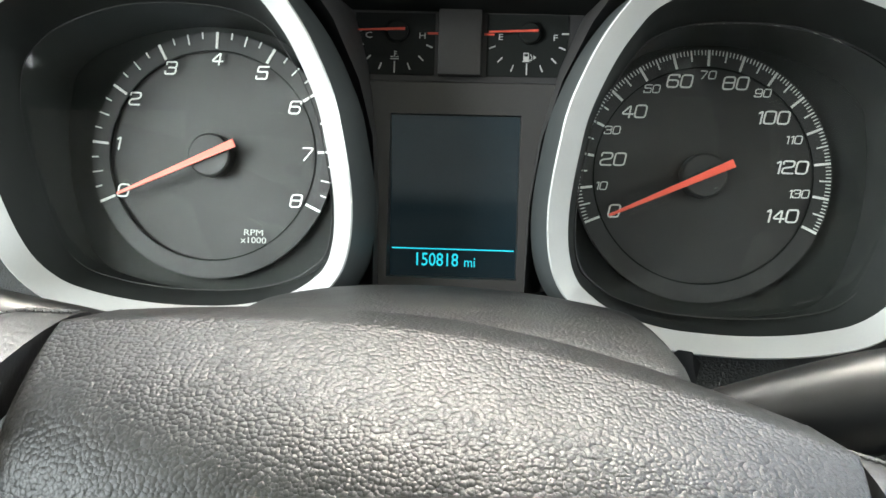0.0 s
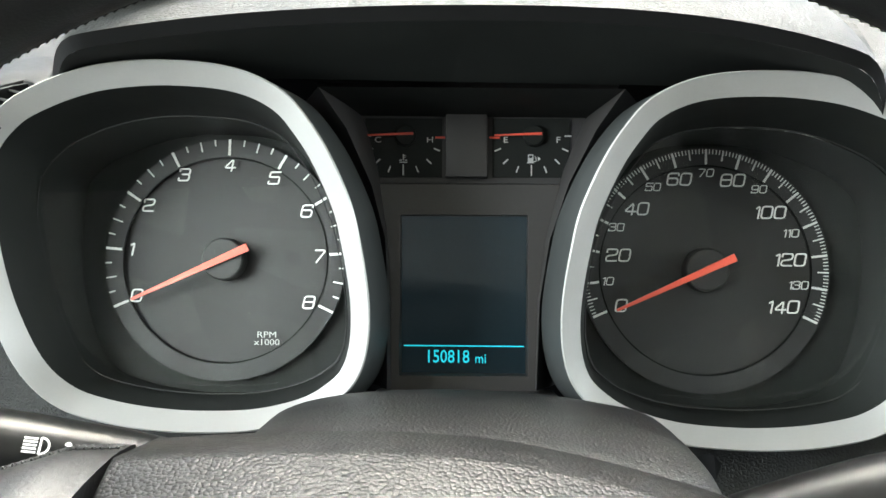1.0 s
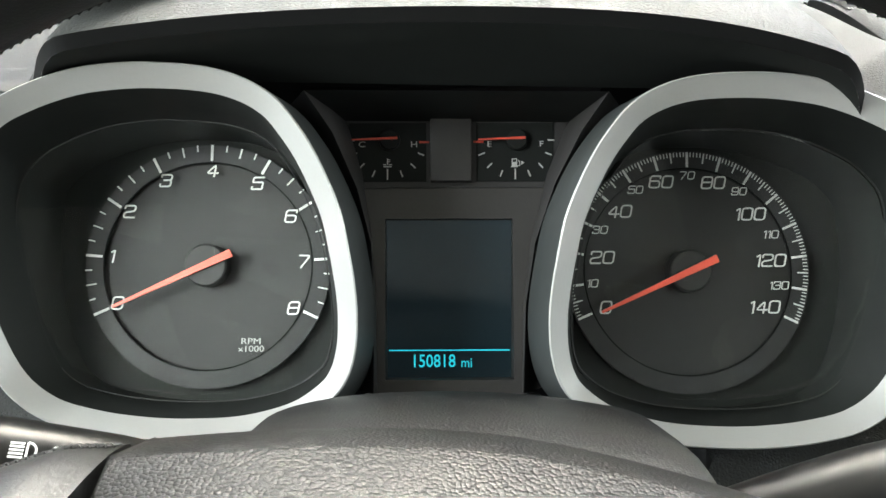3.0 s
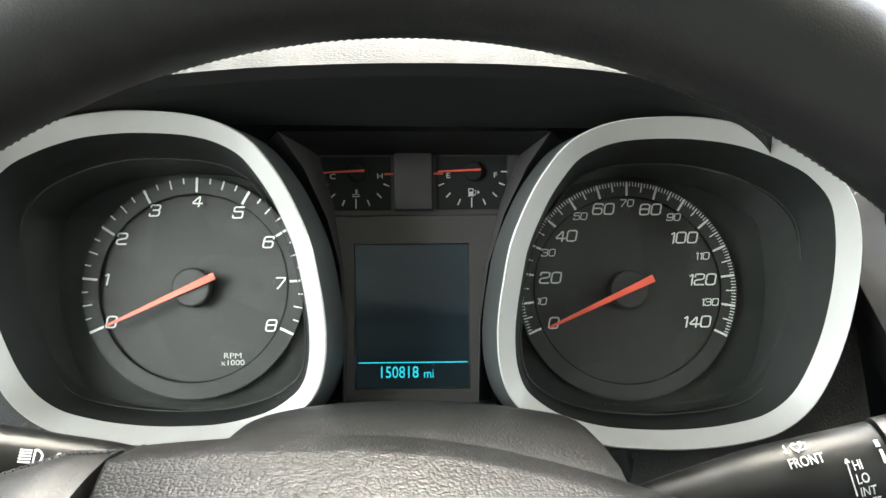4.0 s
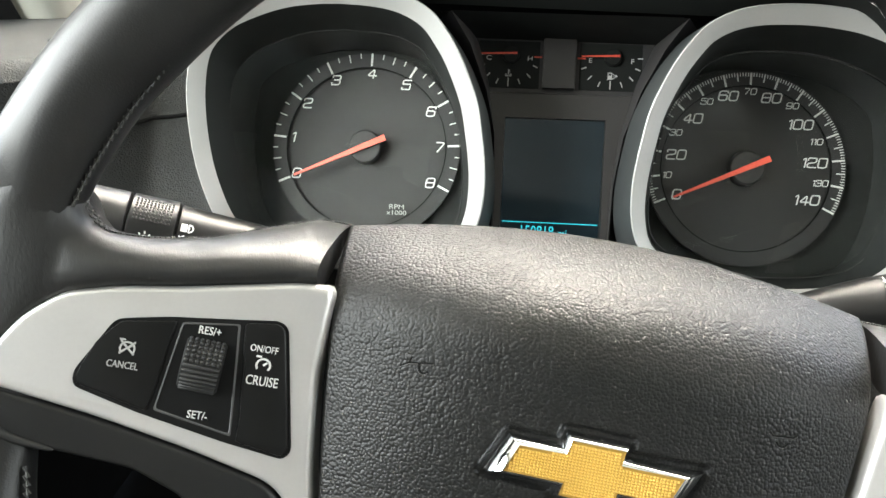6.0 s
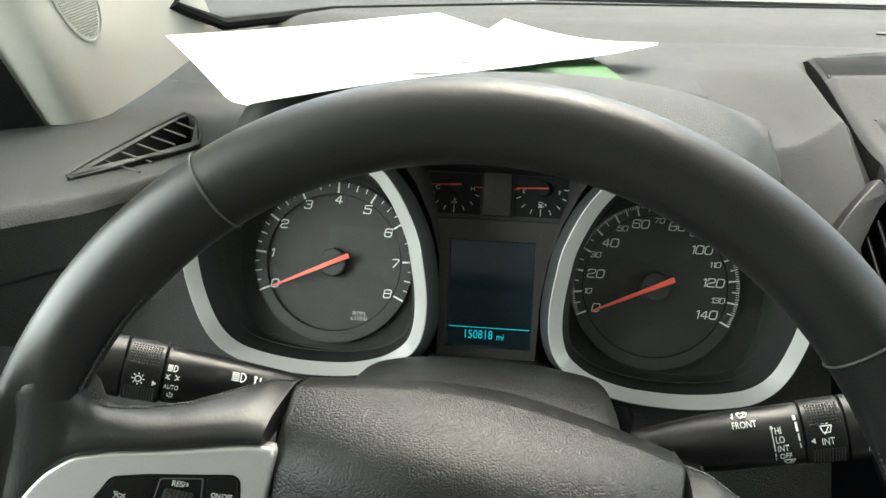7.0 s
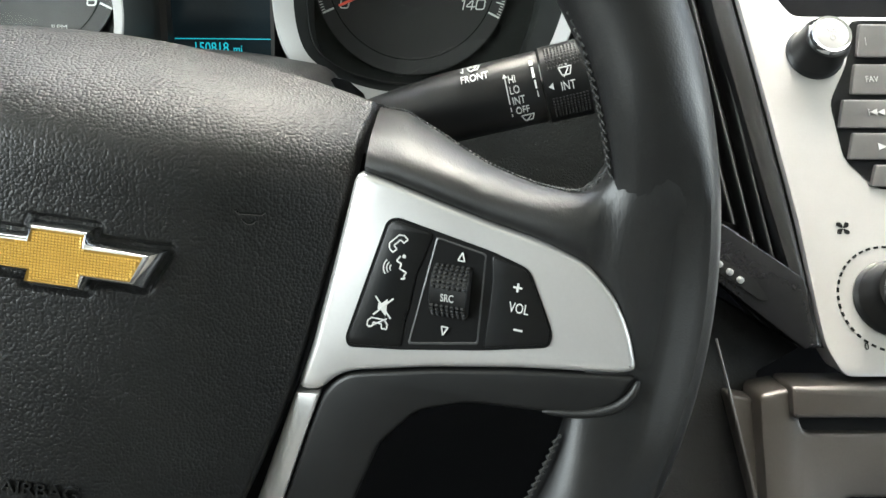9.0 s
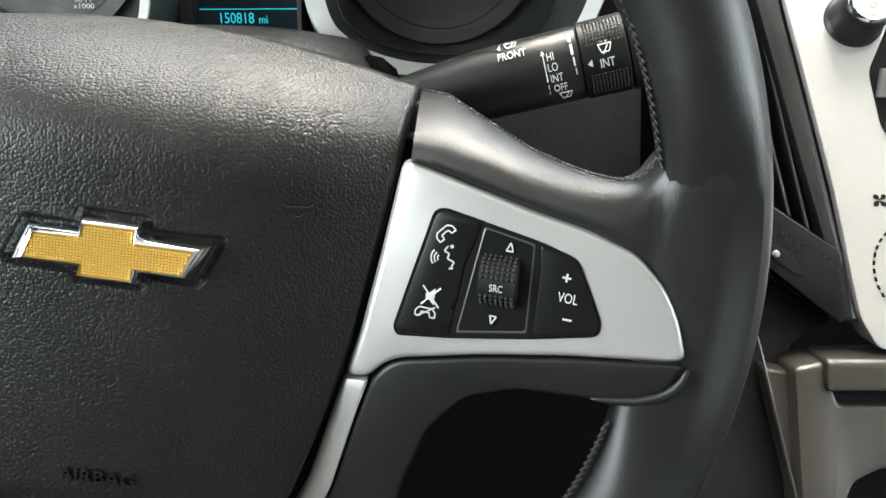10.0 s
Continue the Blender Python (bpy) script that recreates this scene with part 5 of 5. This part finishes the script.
    if sg > 0:
        tilt = lambda segs, d: [tuple(v for p in ((a, b), (c, e)) for v in (p[0] * math.cos(d) - p[1] * math.sin(d), p[0] * math.sin(d) + p[1] * math.cos(d))) for a, b, c, e in segs]
        path = lambda P: [(*P[k], *P[k + 1]) for k in range(len(P) - 1)]
        handset = [(-0.0031, -0.0012), (-0.0031, 0.0004), (-0.0020, 0.0016), (0.0020, 0.0016), (0.0031, 0.0004), (0.0031, -0.0012), (0.0015, -0.0012), (0.0013, 0.0002), (-0.0013, 0.0002), (-0.0015, -0.0012), (-0.0031, -0.0012)]
        face = [(-0.0002, 0.0034), (-0.0012, 0.0016), (0.0004, 0.0010), (0.0000, -0.0006), (0.0022, -0.0014), (0.0016, -0.0026), (0.0020, -0.0034), (0.0008, -0.0036)]
        waves = [q for r in (0.0014, 0.0024, 0.0034) for q in arc(0.0012, 0, r, 140, 220, 4)]
        horn = [(-0.0014, -0.0009), (-0.0014, 0.0009), (-0.0003, 0.0011), (0.0014, 0.0028), (0.0014, -0.0028), (-0.0003, -0.0011)]
        dot = lambda x, z, r: moved(turned([(r, 0.0002), (r, -0.0002)], 12), Matrix.Translation((x, spoke_y(x) - 0.0010, z)))
        horn_plate = plate([(0.0998 + x, -0.0060 + z) for x, z in horn], lambda u, v: spoke_y(u) - 0.0011, 0.0002)
        wpart("phone_symbol", on_spoke(tilt(path(handset), 0.85), 0.1018, 0.0145, w=0.00042), WHITE, trim, "white printed symbol")
        wpart("voice_symbol", join(on_spoke(path(face), 0.1034, 0.0074, w=0.00045), dot(0.1043, 0.0108, 0.0006), on_spoke(waves, 0.1006, 0.0066, w=0.0004)), WHITE, trim, "white printed symbol")
        wpart("mute_symbol", join(horn_plate, on_spoke([(-0.0026, 0.0030, 0.0030, -0.0032), (0.0030, 0.0032, -0.0026, -0.0030)], 0.0998, -0.0060, 0.0013, w=0.0005)), WHITE, trim, "white printed symbol")
        wpart("hang_up_symbol", on_spoke(path(handset) + [(-0.0026, -0.0016, 0.0028, 0.0022)], 0.0989, -0.0116, w=0.00042), WHITE, trim, "white printed symbol")
        wpart("lettering", join(hex_text("VOL", 0.0044, 0.1400, 0.0018, sg, wide=0.68), on_spoke([(-0.0013, 0, 0.0013, 0), (0, -0.0013, 0, 0.0013)], 0.1388, 0.0080, w=0.0006), on_spoke([(-0.0013, 0, 0.0013, 0)], 0.1408, -0.0046, w=0.0006),
                                on_spoke([(-0.0009, -0.0010, 0.0011, -0.0010), (0.0011, -0.0010, 0.0002, 0.0016), (0.0002, 0.0016, -0.0009, -0.0010)], 0.1213, 0.0137, w=0.0004),
                                on_spoke([(-0.0011, 0.0010, 0.0009, 0.0010), (0.0009, 0.0010, -0.0004, -0.0016), (-0.0004, -0.0016, -0.0011, 0.0010)], 0.1196, -0.0092, w=0.0004)), WHITE, trim)
        wpart("lettering", moved(lettering("SRC", 0.0034, 0.7), m @ pose(0, 0, 0, 12, 0, 0) @ Matrix.Translation((0, -0.0080, 0))), WHITE, roller)
    else:
        gauge = arc(0, 0, 0.0020, -40, 220, 10) + [(0, 0, 0.0010, 0.0010), (-0.0024, 0.0026, -0.0008, 0.0026)]
        wpart("lettering", join(hex_text("ON/OFF", 0.0030, -0.0991, 0.0114, sg, wide=0.75), hex_text("CRUISE", 0.0042, -0.0981, 0.0016, sg, wide=0.70), hex_text("RES/+", 0.0034, -0.1152, 0.0142, sg), hex_text("SET/-", 0.0034, -0.1143, -0.0114, sg),
                                on_spoke(gauge, -0.0986, 0.0065, w=0.0006)), WHITE, trim, "white printed words")
        wpart("lettering", join(hex_text("CANCEL", 0.0030, -0.1372, 0.0002, sg, wide=0.75), on_spoke(gauge + [(-0.002, -0.0016, 0.002, 0.0022), (-0.002, 0.0022, 0.002, -0.0016)], -0.1367, 0.0052, w=0.0005)), GREY_PRINT, trim, "grey printed word")

# ---- centre stack ----
stack = thing("centre_stack", (0.37, 0.33, -0.30), "silver centre console with radio buttons and a dark screen", "centre console")


def stack_y(x, z):
    return 0.320 + 0.475 * z


def sp(name, pts, mat, parent, off=0.0, depth=0.012, bevel=0.001, r=0.002, label=""):
    return part(name, plate(rounded(pts, r, 3), lambda u, v: stack_y(u, v) + off, depth, bevel, 2), mat, parent, label)


left = [(0.2350, 0.1232), (0.2418, 0.1206), (0.2500, 0.1090), (0.2678, 0.0599), (0.2777, 0.0201), (0.2844, 0.0107)]
rest = [(0.2787, -0.1382), (0.2779, -0.1315), (0.2735, -0.0850), (0.2657, -0.0309), (0.2565, 0.0280), (0.2470, 0.0757), (0.2398, 0.1010)]
panel = left + [(2 * MID - x, z) for x, z in left[::-1]] + [(2 * MID - x, z) for x, z in rest[::-1]] + [(2 * MID - 0.2851, -0.1507), (0.2851, -0.1507)] + rest
fascia = sp("fascia", panel, SILVER, stack, 0, 0.016, 0.0016, 0.004, "satin silver fascia")
sp("display_screen", [(0.2721, 0.1170), (0.4619, 0.1170), (0.4457, 0.0063), (0.2645, 0.0063)], GLOSS, stack, 0.010, 0.006, 0.0, 0.003, "dark glossy screen")
sp("screen_frame", [(0.2600, 0.1180), (0.4840, 0.1180), (0.4662, 0.0033), (0.2557, 0.0033)], PLASTIC, stack, 0.017, 0.01)
keys = [(0.3119, 0.0087), (2 * MID - 0.3119, 0.0087), (2 * MID - 0.3078, -0.0119), (2 * MID - 0.2963, -0.0318), (2 * MID - 0.2991, -0.0583), (2 * MID - 0.3124, -0.0717), (0.3124, -0.0717), (0.2991, -0.0583), (0.2963, -0.0318), (0.3078, -0.0119)]
sp("button_bed", keys, GAP, fascia, -0.0006, 0.004, 0.0, 0.004)
for x0, x1, z0, z1, t in ((0.3114, 0.3690, -0.0100, 0.0067, "|"), (0.3059, 0.3690, -0.0280, -0.0132, "FAV"), (0.2977, 0.3690, -0.0438, -0.0304, ""), (0.3001, 0.3690, -0.0583, -0.0460, ""), (0.3085, 0.3690, -0.0704, -0.0605, "")):
    for mir in (0, 1):
        xs = (x0, x1) if not mir else (2 * MID - x1, 2 * MID - x0)
        cut = 0.004
        q = [(xs[0] + (cut if not mir else 0), z1), (xs[1] - (cut if mir else 0), z1), (xs[1], z0), (xs[0], z0)]
        key = sp("button", q, BUTTON_GREY, fascia, -0.0030, 0.004, 0.0008, 0.0012, "grey button")
        if not mir:
            y = stack_y(0, (z0 + z1) / 2) - 0.0033
            cx, cz = 0.3169, (z0 + z1) / 2
            if t:
                part("lettering", moved(lettering(t, 0.0046, 0.8), Matrix.Translation((cx, y, cz)) @ pose(0, 0, 0, -25.4, 0, 0)), GREY_PRINT, key)
            elif z0 < -0.06:
                continue
            elif z0 < -0.045:
                part("symbol", moved(join(plate([(-0.002, -0.0018), (0.002, 0), (-0.002, 0.0018)], 0, 0.0003), bar(0.0036, -0.002, 0.0050, 0.002, 0.0005, 0, 0.0003), bar(0.0066, -0.0018, 0.0066, 0.0018, 0.0008, 0, 0.0003)), Matrix.Translation((cx, y, cz)) @ pose(0, 0, 0, -25.4, 0, 0)), GREY_PRINT, key)
            else:
                part("symbol", moved(join(bar(-0.0042, -0.0017, -0.0042, 0.0017, 0.0004, 0, 0.0003), plate([(-0.0036, 0), (-0.0002, 0.0017), (-0.0002, -0.0017)], 0, 0.0003), plate([(0, 0), (0.0034, 0.0017), (0.0034, -0.0017)], 0, 0.0003)), Matrix.Translation((cx, y, cz + 0.001)) @ pose(0, 0, 0, -25.4, 0, 0)), GREY_PRINT, key)


def knob(x, z, r, name, chrome_r):
    m = Matrix.Translation((x, stack_y(x, z), z)) @ pose(0, 0, 0, -25.4, 0, 0)
    k = part(name, moved(turned([(r * 1.12, 0.002), (r * 1.12, -0.0012), (r * 1.04, -0.0022), (r, -0.003), (r * 0.96, -0.012), (r * 0.86, -0.0155)], 48), m), PLASTIC, stack, "black rotary knob")
    part("cap", moved(turned([(chrome_r, -0.012), (chrome_r, -0.0170), (chrome_r * 0.93, -0.0186), (chrome_r * 0.80, -0.0182)], 48), m), CHROME, k, "chrome rim")
    part("cap_face", moved(turned([(chrome_r * 0.79, -0.015), (chrome_r * 0.79, -0.0184), (chrome_r * 0.6, -0.0188)], 40), m), SILVER, k, "silver cap")
    return k, m


k, m = knob(0.2924, -0.0080, 0.0126, "volume_knob", 0.0100)
part("lettering", moved(join(lettering("VOL", 0.0030, 0.8), moved(line_icon(arc(0, 0, 0.0013, 120, 420, 8) + [(0, 0.0018, 0, 0.0004)], 0.0004), Matrix.Translation((0, 0, -0.0036)))), m @ Matrix.Translation((0, -0.0190, 0.0012))), GREY_PRINT, k)
knob(2 * MID - 0.2924, -0.0080, 0.0126, "tuning_knob", 0.0100)
k, m = knob(0.3111, -0.1188, 0.0155, "fan_knob", 0.0115)
dash_marks = []
for a in range(60, 250, 9):
    p0, p1 = polar(a, 0.0240), polar(a + 5, 0.0240)
    dash_marks.append(bar(*p0, *p1, 0.0010, -0.0004, 0.0006))
part("dial_marks", moved(join(*dash_marks), m), GAP, fascia, "", I)
part("fan_symbol", moved(join(*[moved(plate(rounded([(0, 0), (0.0012, 0.0030), (0.0030, 0.0026), (0.0026, 0.0006)], 0.0006, 3), 0, 0.0004), Matrix.Rotation(radians(90 * q), 4, "Y")) for q in range(4)]), Matrix.Translation((0.2938, stack_y(0, -0.0889) - 0.0004, -0.0889)) @ pose(0, 0, 0, -25.4, 0, 0)), GAP, fascia)
part("lettering", moved(lettering("0", 0.0046, 0.9), Matrix.Translation((0.2966, stack_y(0, -0.1382) - 0.0005, -0.1382)) @ pose(0, 0, 0, -25.4, 0, 0)), GAP, fascia)
knob(2 * MID - 0.3111, -0.1188, 0.0155, "heat_knob", 0.0115)

# ---- air vent beside the stack ----
vent = thing("air_vent", (0.25, 0.35, -0.14), "tall black air vent with slats beside the silver fascia", "air vent")
sp("surround", [(0.1867, 0.0580), (0.2304, 0.1129), (0.2473, 0.0778), (0.2657, -0.0289), (0.2781, -0.1389), (0.2678, -0.1423), (0.2277, -0.1011), (0.2121, -0.0114)], PLASTIC, vent, 0.024, 0.012, 0.001, 0.002, "black vent surround")
sp("outer_edge", [(0.1866, 0.0599), (0.2119, 0.0936), (0.2304, 0.1138), (0.2367, 0.1037), (0.2275, 0.0936), (0.2129, 0.0678), (0.2176, 0.0082), (0.2364, -0.0920), (0.2252, -0.1007), (0.2011, -0.0016)], PLASTIC, vent, 0.002, 0.024, 0.0010, 0.003, "dark grey outer edge")
sp("inner_edge", [(0.2319, 0.1143), (0.2409, 0.1098), (0.2579, 0.0082), (0.2695, -0.0672), (0.2790, -0.1399), (0.2734, -0.1399), (0.2595, -0.0672), (0.2462, 0.0082)], PLASTIC, vent, 0.0015, 0.020, 0.0025, 0.002, "dark grey inner edge")
sp("shadow_joint", [(0.2373, 0.1159), (0.2450, 0.1118), (0.2613, 0.0082), (0.2728, -0.0673), (0.2810, -0.1400), (0.2783, -0.1400), (0.2687, -0.0673), (0.2570, 0.0082)], GAP, vent, 0.0045, 0.020, 0.0, 0.001)
for k in range(3):
    t = (k + 0.6) / 3.2
    x0, x1 = 0.2148 + 0.0248 * t, 0.2407 + 0.0269 * t
    z0, z1 = 0.0678 + 0.0339 * t, -0.0833 - 0.0262 * t
    slat = sp("slat", [(x0, z0), (x0 + 0.0016, z0 + 0.002), (x1 + 0.0016, z1), (x1, z1)], PLASTIC, vent, 0.008, 0.014, 0.0003, 0.0002, "thin black slat")
    # Grey line stands in for the highlight along the slat.
    part("slat_highlight", tube([(x0 + 0.0008, stack_y(x0, z0) + 0.0078, z0), (x1 + 0.0008, stack_y(x1, z1) + 0.0078, z1)], 0.0006, 6), PILLAR_GREY, slat, "pale grey line painting the slat's highlight")
bar_ = sp("lower_bar", [(0.2296, -0.0850), (0.2402, -0.0876), (0.2734, -0.1102), (0.2765, -0.1382), (0.2694, -0.1399), (0.2249, -0.1050)], GLOSS, vent, 0.0005, 0.018, 0.0012, 0.001, "gloss black lower bar")
sp("slider_slot", [(0.2280, -0.0972), (0.2511, -0.1110), (0.2559, -0.1196), (0.2523, -0.1196), (0.2285, -0.1041)], GAP, vent, -0.0003, 0.004, 0.0, 0.001)
for i in range(4):
    x, z = 0.2306 + 0.0044 * i, -0.1011 - 0.0033 * i
    part("slider_dot", moved(turned([(0.0016, 0.001), (0.0015, -0.0006), (0.0009, -0.0011)], 14), Matrix.Translation((x, stack_y(x, z) - 0.0012, z))), GREY_PRINT, bar_, "pale dot")
# Dark grey colour stands in for what the chrome tab reflects.
part("chrome_tab", plate(rounded([(0.2231, 0.0003), (0.2278, 0.0003), (0.2331, -0.0246), (0.2287, -0.0270)], 0.001, 3), lambda u, v: stack_y(u, v) - 0.003, 0.008, 0.0008), DARKENED_METAL, vent, "small tab with its dark reflection put into the colour")

# ---- below the stack ----
low = thing("lower_console", (0.40, 0.28, -0.40), "taupe satin console panel below the stack", "console")
sp("upper_ledge", [(0.2599, -0.1530), (0.4131, -0.1530), (0.4114, -0.1654), (0.2590, -0.1654)], TAUPE, low, -0.004, 0.02, 0.002, 0.002)
sp("groove", [(0.2599, -0.1649), (0.4123, -0.1649), (0.4109, -0.1747), (0.2592, -0.1747)], GAP, low, 0.004, 0.01, 0.0, 0.001)
sp("front_panel", [(0.2472, -0.1573), (0.2613, -0.1548), (0.2643, -0.1720), (0.4108, -0.1720), (0.4074, -0.1961), (0.2796, -0.1961), (0.2673, -0.2009), (0.2594, -0.2158), (0.2532, -0.2997), (0.2402, -0.2997)], TAUPE, low, 0.0, 0.02, 0.002, 0.003, "taupe satin panel")
sp("tray", [(0.2563, -0.1872), (0.4120, -0.1872), (0.3926, -0.3321), (0.2467, -0.3321)], GAP, low, 0.03, 0.01, 0.0, 0.001, "black open tray")
side_panel = sp("side_panel", [(0.2234, -0.1114), (0.2762, -0.1438), (0.2545, -0.1539), (0.2371, -0.3449), (0.1810, -0.3449), (0.1896, -0.1114)], SIDE_VINYL, low, 0.020, 0.02, 0.002, 0.002)
sp("side_face", [(0.2366, -0.1600), (0.2445, -0.2062), (0.2530, -0.2789), (0.2555, -0.3009), (0.2637, -0.3009), (0.2601, -0.1782), (0.2492, -0.1620)], TAUPE, low, 0.010, 0.01, 0.0015, 0.002, "taupe side face")
part("edge_strip", tube([(x, stack_y(0, z) + 0.006, z) for x, z in ((0.2326, -0.1367), (0.2362, -0.1575), (0.2443, -0.2060), (0.2527, -0.2785))], 0.0006, 8), PILLAR_GREY, low, "thin grey edge strip")

# ---- things on and beside the dash ----
def paper_point(u, v):
    near = level(-0.150, 0.292, 0.016).lerp(level(0.034, 0.440, 0.026), u)
    far = level(-0.304, 0.552, 0.016).lerp(level(-0.092, 0.733, 0.021), u)
    p = near.lerp(far, v)
    corner = max(0.0, 1 - (u + v) / 0.05)
    return p + level(0.006 * corner, 0.004 * corner, 0.0012 * math.sin(u * 5 + v * 3))


def side_sheet(u, v):
    a = level(-0.050, 0.410, 0.025).lerp(level(-0.020, 0.620, 0.030), v)
    b = level(0.104, 0.540, 0.022).lerp(level(0.106, 0.552, 0.022), v)
    return a.lerp(b, u) + level(0, 0, -0.006 * math.sin(u * math.pi))


solo("paper_sheet", thicken(grid(paper_point, 24, 24), 0.0006), PAPER, "white paper sheet lying curled on the dash", "paper")
solo("paper_sheet", thicken(grid(side_sheet, 16, 12), 0.0006), PAPER, "white paper corner bent over a green card", "paper")


def card_point(u, v):
    a = level(-0.138, 0.358, 0.006).lerp(level(-0.14, 0.56, 0.010), v)
    b = level(0.074, 0.440, 0.010).lerp(level(0.052, 0.550, 0.012), v)
    return a.lerp(b, u) + level(0, 0, 0.008 * math.sin(u * math.pi) * (1 - v))


solo("green_card", thicken(grid(card_point, 16, 8), 0.003), SHADED_GREEN, "green card under the white paper, darkened for its shade", "card")

# pillar at the windscreen's edge
FOOT = [(-0.386, 0.490, -0.054), (-0.362, 0.500, -0.054), (-0.352, 0.545, -0.048), (-0.345, 0.612, -0.038), (-0.338, 0.69, -0.022), (-0.335, 0.75, -0.004)]
HEAD = [(-0.580, 0.040, 0.56), (-0.520, 0.060, 0.57), (-0.490, 0.110, 0.58), (-0.485, 0.170, 0.59), (-0.50, 0.25, 0.59), (-0.53, 0.29, 0.59)]
foot, head = spline(FOOT, 6, False), spline(HEAD, 6, False)


def pillar_point(u, v):
    k = u * (len(foot) - 1)
    i = min(int(k), len(foot) - 2)
    a, b = foot[i].lerp(foot[i + 1], k - i), head[i].lerp(head[i + 1], k - i)
    p = a.lerp(b, v)
    return level(p.x + 0.03 * math.sin(v * math.pi), p.y + 0.05 * math.sin(v * math.pi), p.z)


pil = thing("windscreen_pillar", level(-0.33, 0.5, -0.06), "pale cream pillar trim beside the windscreen", "pillar")
part("trim", thicken(grid(pillar_point, 30, 24), 0.004), PILLAR_CREAM, pil)
bm = bmesh.new()
for i in range(21):
    for j in range(39):
        a, b = (i - 10) / 10.2, (j - 19) / 19.2
        if a * a + b * b < 1:
            p = pillar_point(0.43 + 0.075 * a, 0.165 + 0.062 * b)
            bmesh.ops.create_icosphere(bm, subdivisions=1, radius=0.0010, matrix=Matrix.Translation(p))
part("tweeter_grille", bm, PILLAR_CREAM, pil, "pale speaker mesh")
tube_pts = [pillar_point(0.43 + 0.083 * math.cos(a), 0.165 + 0.069 * math.sin(a)) for a in [k * math.pi / 12 for k in range(24)]]
part("tweeter_ring", tube(tube_pts, 0.0016, 6, closed=True), PILLAR_CREAM, pil)
seal = [level(-0.325, 0.74, 0.004), level(-0.345, 0.66, 0.03)] + [pillar_point(0.98, v) + Vector((0.004, 0.004, 0)) for v in (0.1, 0.2, 0.35, 0.5, 0.7, 0.95)]
solo("windscreen_seal", tube([level(1.3, 1.11, -0.004), level(0.4, 1.10, 0.0), level(0.0, 1.05, 0.0), level(-0.25, 0.93, 0.0)] + seal, 0.007, 8), GAP, "black rubber seal round the windscreen", "seal", kind="structure")
solo("door_seal", thicken(grid(lambda u, v: pillar_point(0.0, v).lerp(pillar_point(0.0, v) + level(-0.16, -0.12, 0.0), u), 6, 12), 0.004), GAP, "black rubber door seal beside the pillar", "seal", kind="structure")

# side vent on the dash's far corner
sv = thing("side_vent", level(-0.268, 0.43, -0.053), "slim triangular side vent with dark openings", "air vent")


def flat(outline, h0, h1):
    """A slab lying level; outline: (x, f)."""
    return loft([[level(x, f, h0) for x, f in outline], [level(x, f, h1) for x, f in outline]], cap=True)


part("frame", loft([[level(x, f, -0.052) for x, f in SV], [level(x, f, -0.0465) for x, f in SV], [level(x, f, -0.0462) for x, f in ins], [level(x, f, -0.0900) for x, f in ins]]), PLASTIC_SOFT, sv, "dark grey vent frame")
part("rim_edge", tube([level(x, f, -0.0462) for x, f in spline([(*p,) for p in SV], 4)], 0.0011, 6, closed=True), DASH_TOP, sv)
part("opening", flat(ins, -0.0910, -0.0895), GAP, sv, "black opening")
for k in range(6):
    f = 0.372 + 0.024 * k
    part("slat", tube([level(-0.283, f + 0.016, -0.0478), level(-0.247 - 0.002 * k, f - 0.006, -0.0478)], 0.0008, 5), BUTTON_GREY, sv, "thin slat")

# sun sensor by the windscreen
sen = thing("sun_sensor", level(0.42, 0.845, -0.004), "small black domed sensor on the dash", "sensor")
part("base", flat([(0.376, 0.842), (0.388, 0.870), (0.470, 0.866), (0.462, 0.826)], -0.005, 0.0018), PLASTIC_SOFT, sen)
part("dome", loft([[level(0.413 + 0.0125 * math.cos(e) * math.cos(a), 0.846 + 0.0125 * math.cos(e) * math.sin(a), 0.0018 + 0.011 * math.sin(e)) for a in [k * math.pi / 10 for k in range(20)]] for e in (0, 0.4, 0.8, 1.2, 1.5)], cap=True), PLASTIC, sen, "dark dome")

# outside, seen over the dash
bonnet = grid(lambda u, v: level(-0.55 + 1.85 * u, 1.25 + 0.95 * v, -0.02 - 0.10 * v * v - 0.05 * (2 * u - 1) ** 4), 30, 16)
solo("bonnet", thicken(bonnet, 0.004), BODY, "pale painted car bonnet beyond the windscreen", "bonnet")
wip = thing("windscreen_wiper", level(0.3, 1.19, -0.03), "black windscreen wiper resting at the base of the glass", "wiper")
part("arm", tube([level(0.62, 1.20, -0.02), level(0.30, 1.185, 0.0), level(0.0, 1.18, 0.004)], 0.006, 8), PLASTIC, wip)
part("blade", tube([level(0.55, 1.175, 0.004), level(-0.15, 1.165, 0.006)], 0.004, 6), PLASTIC, wip)
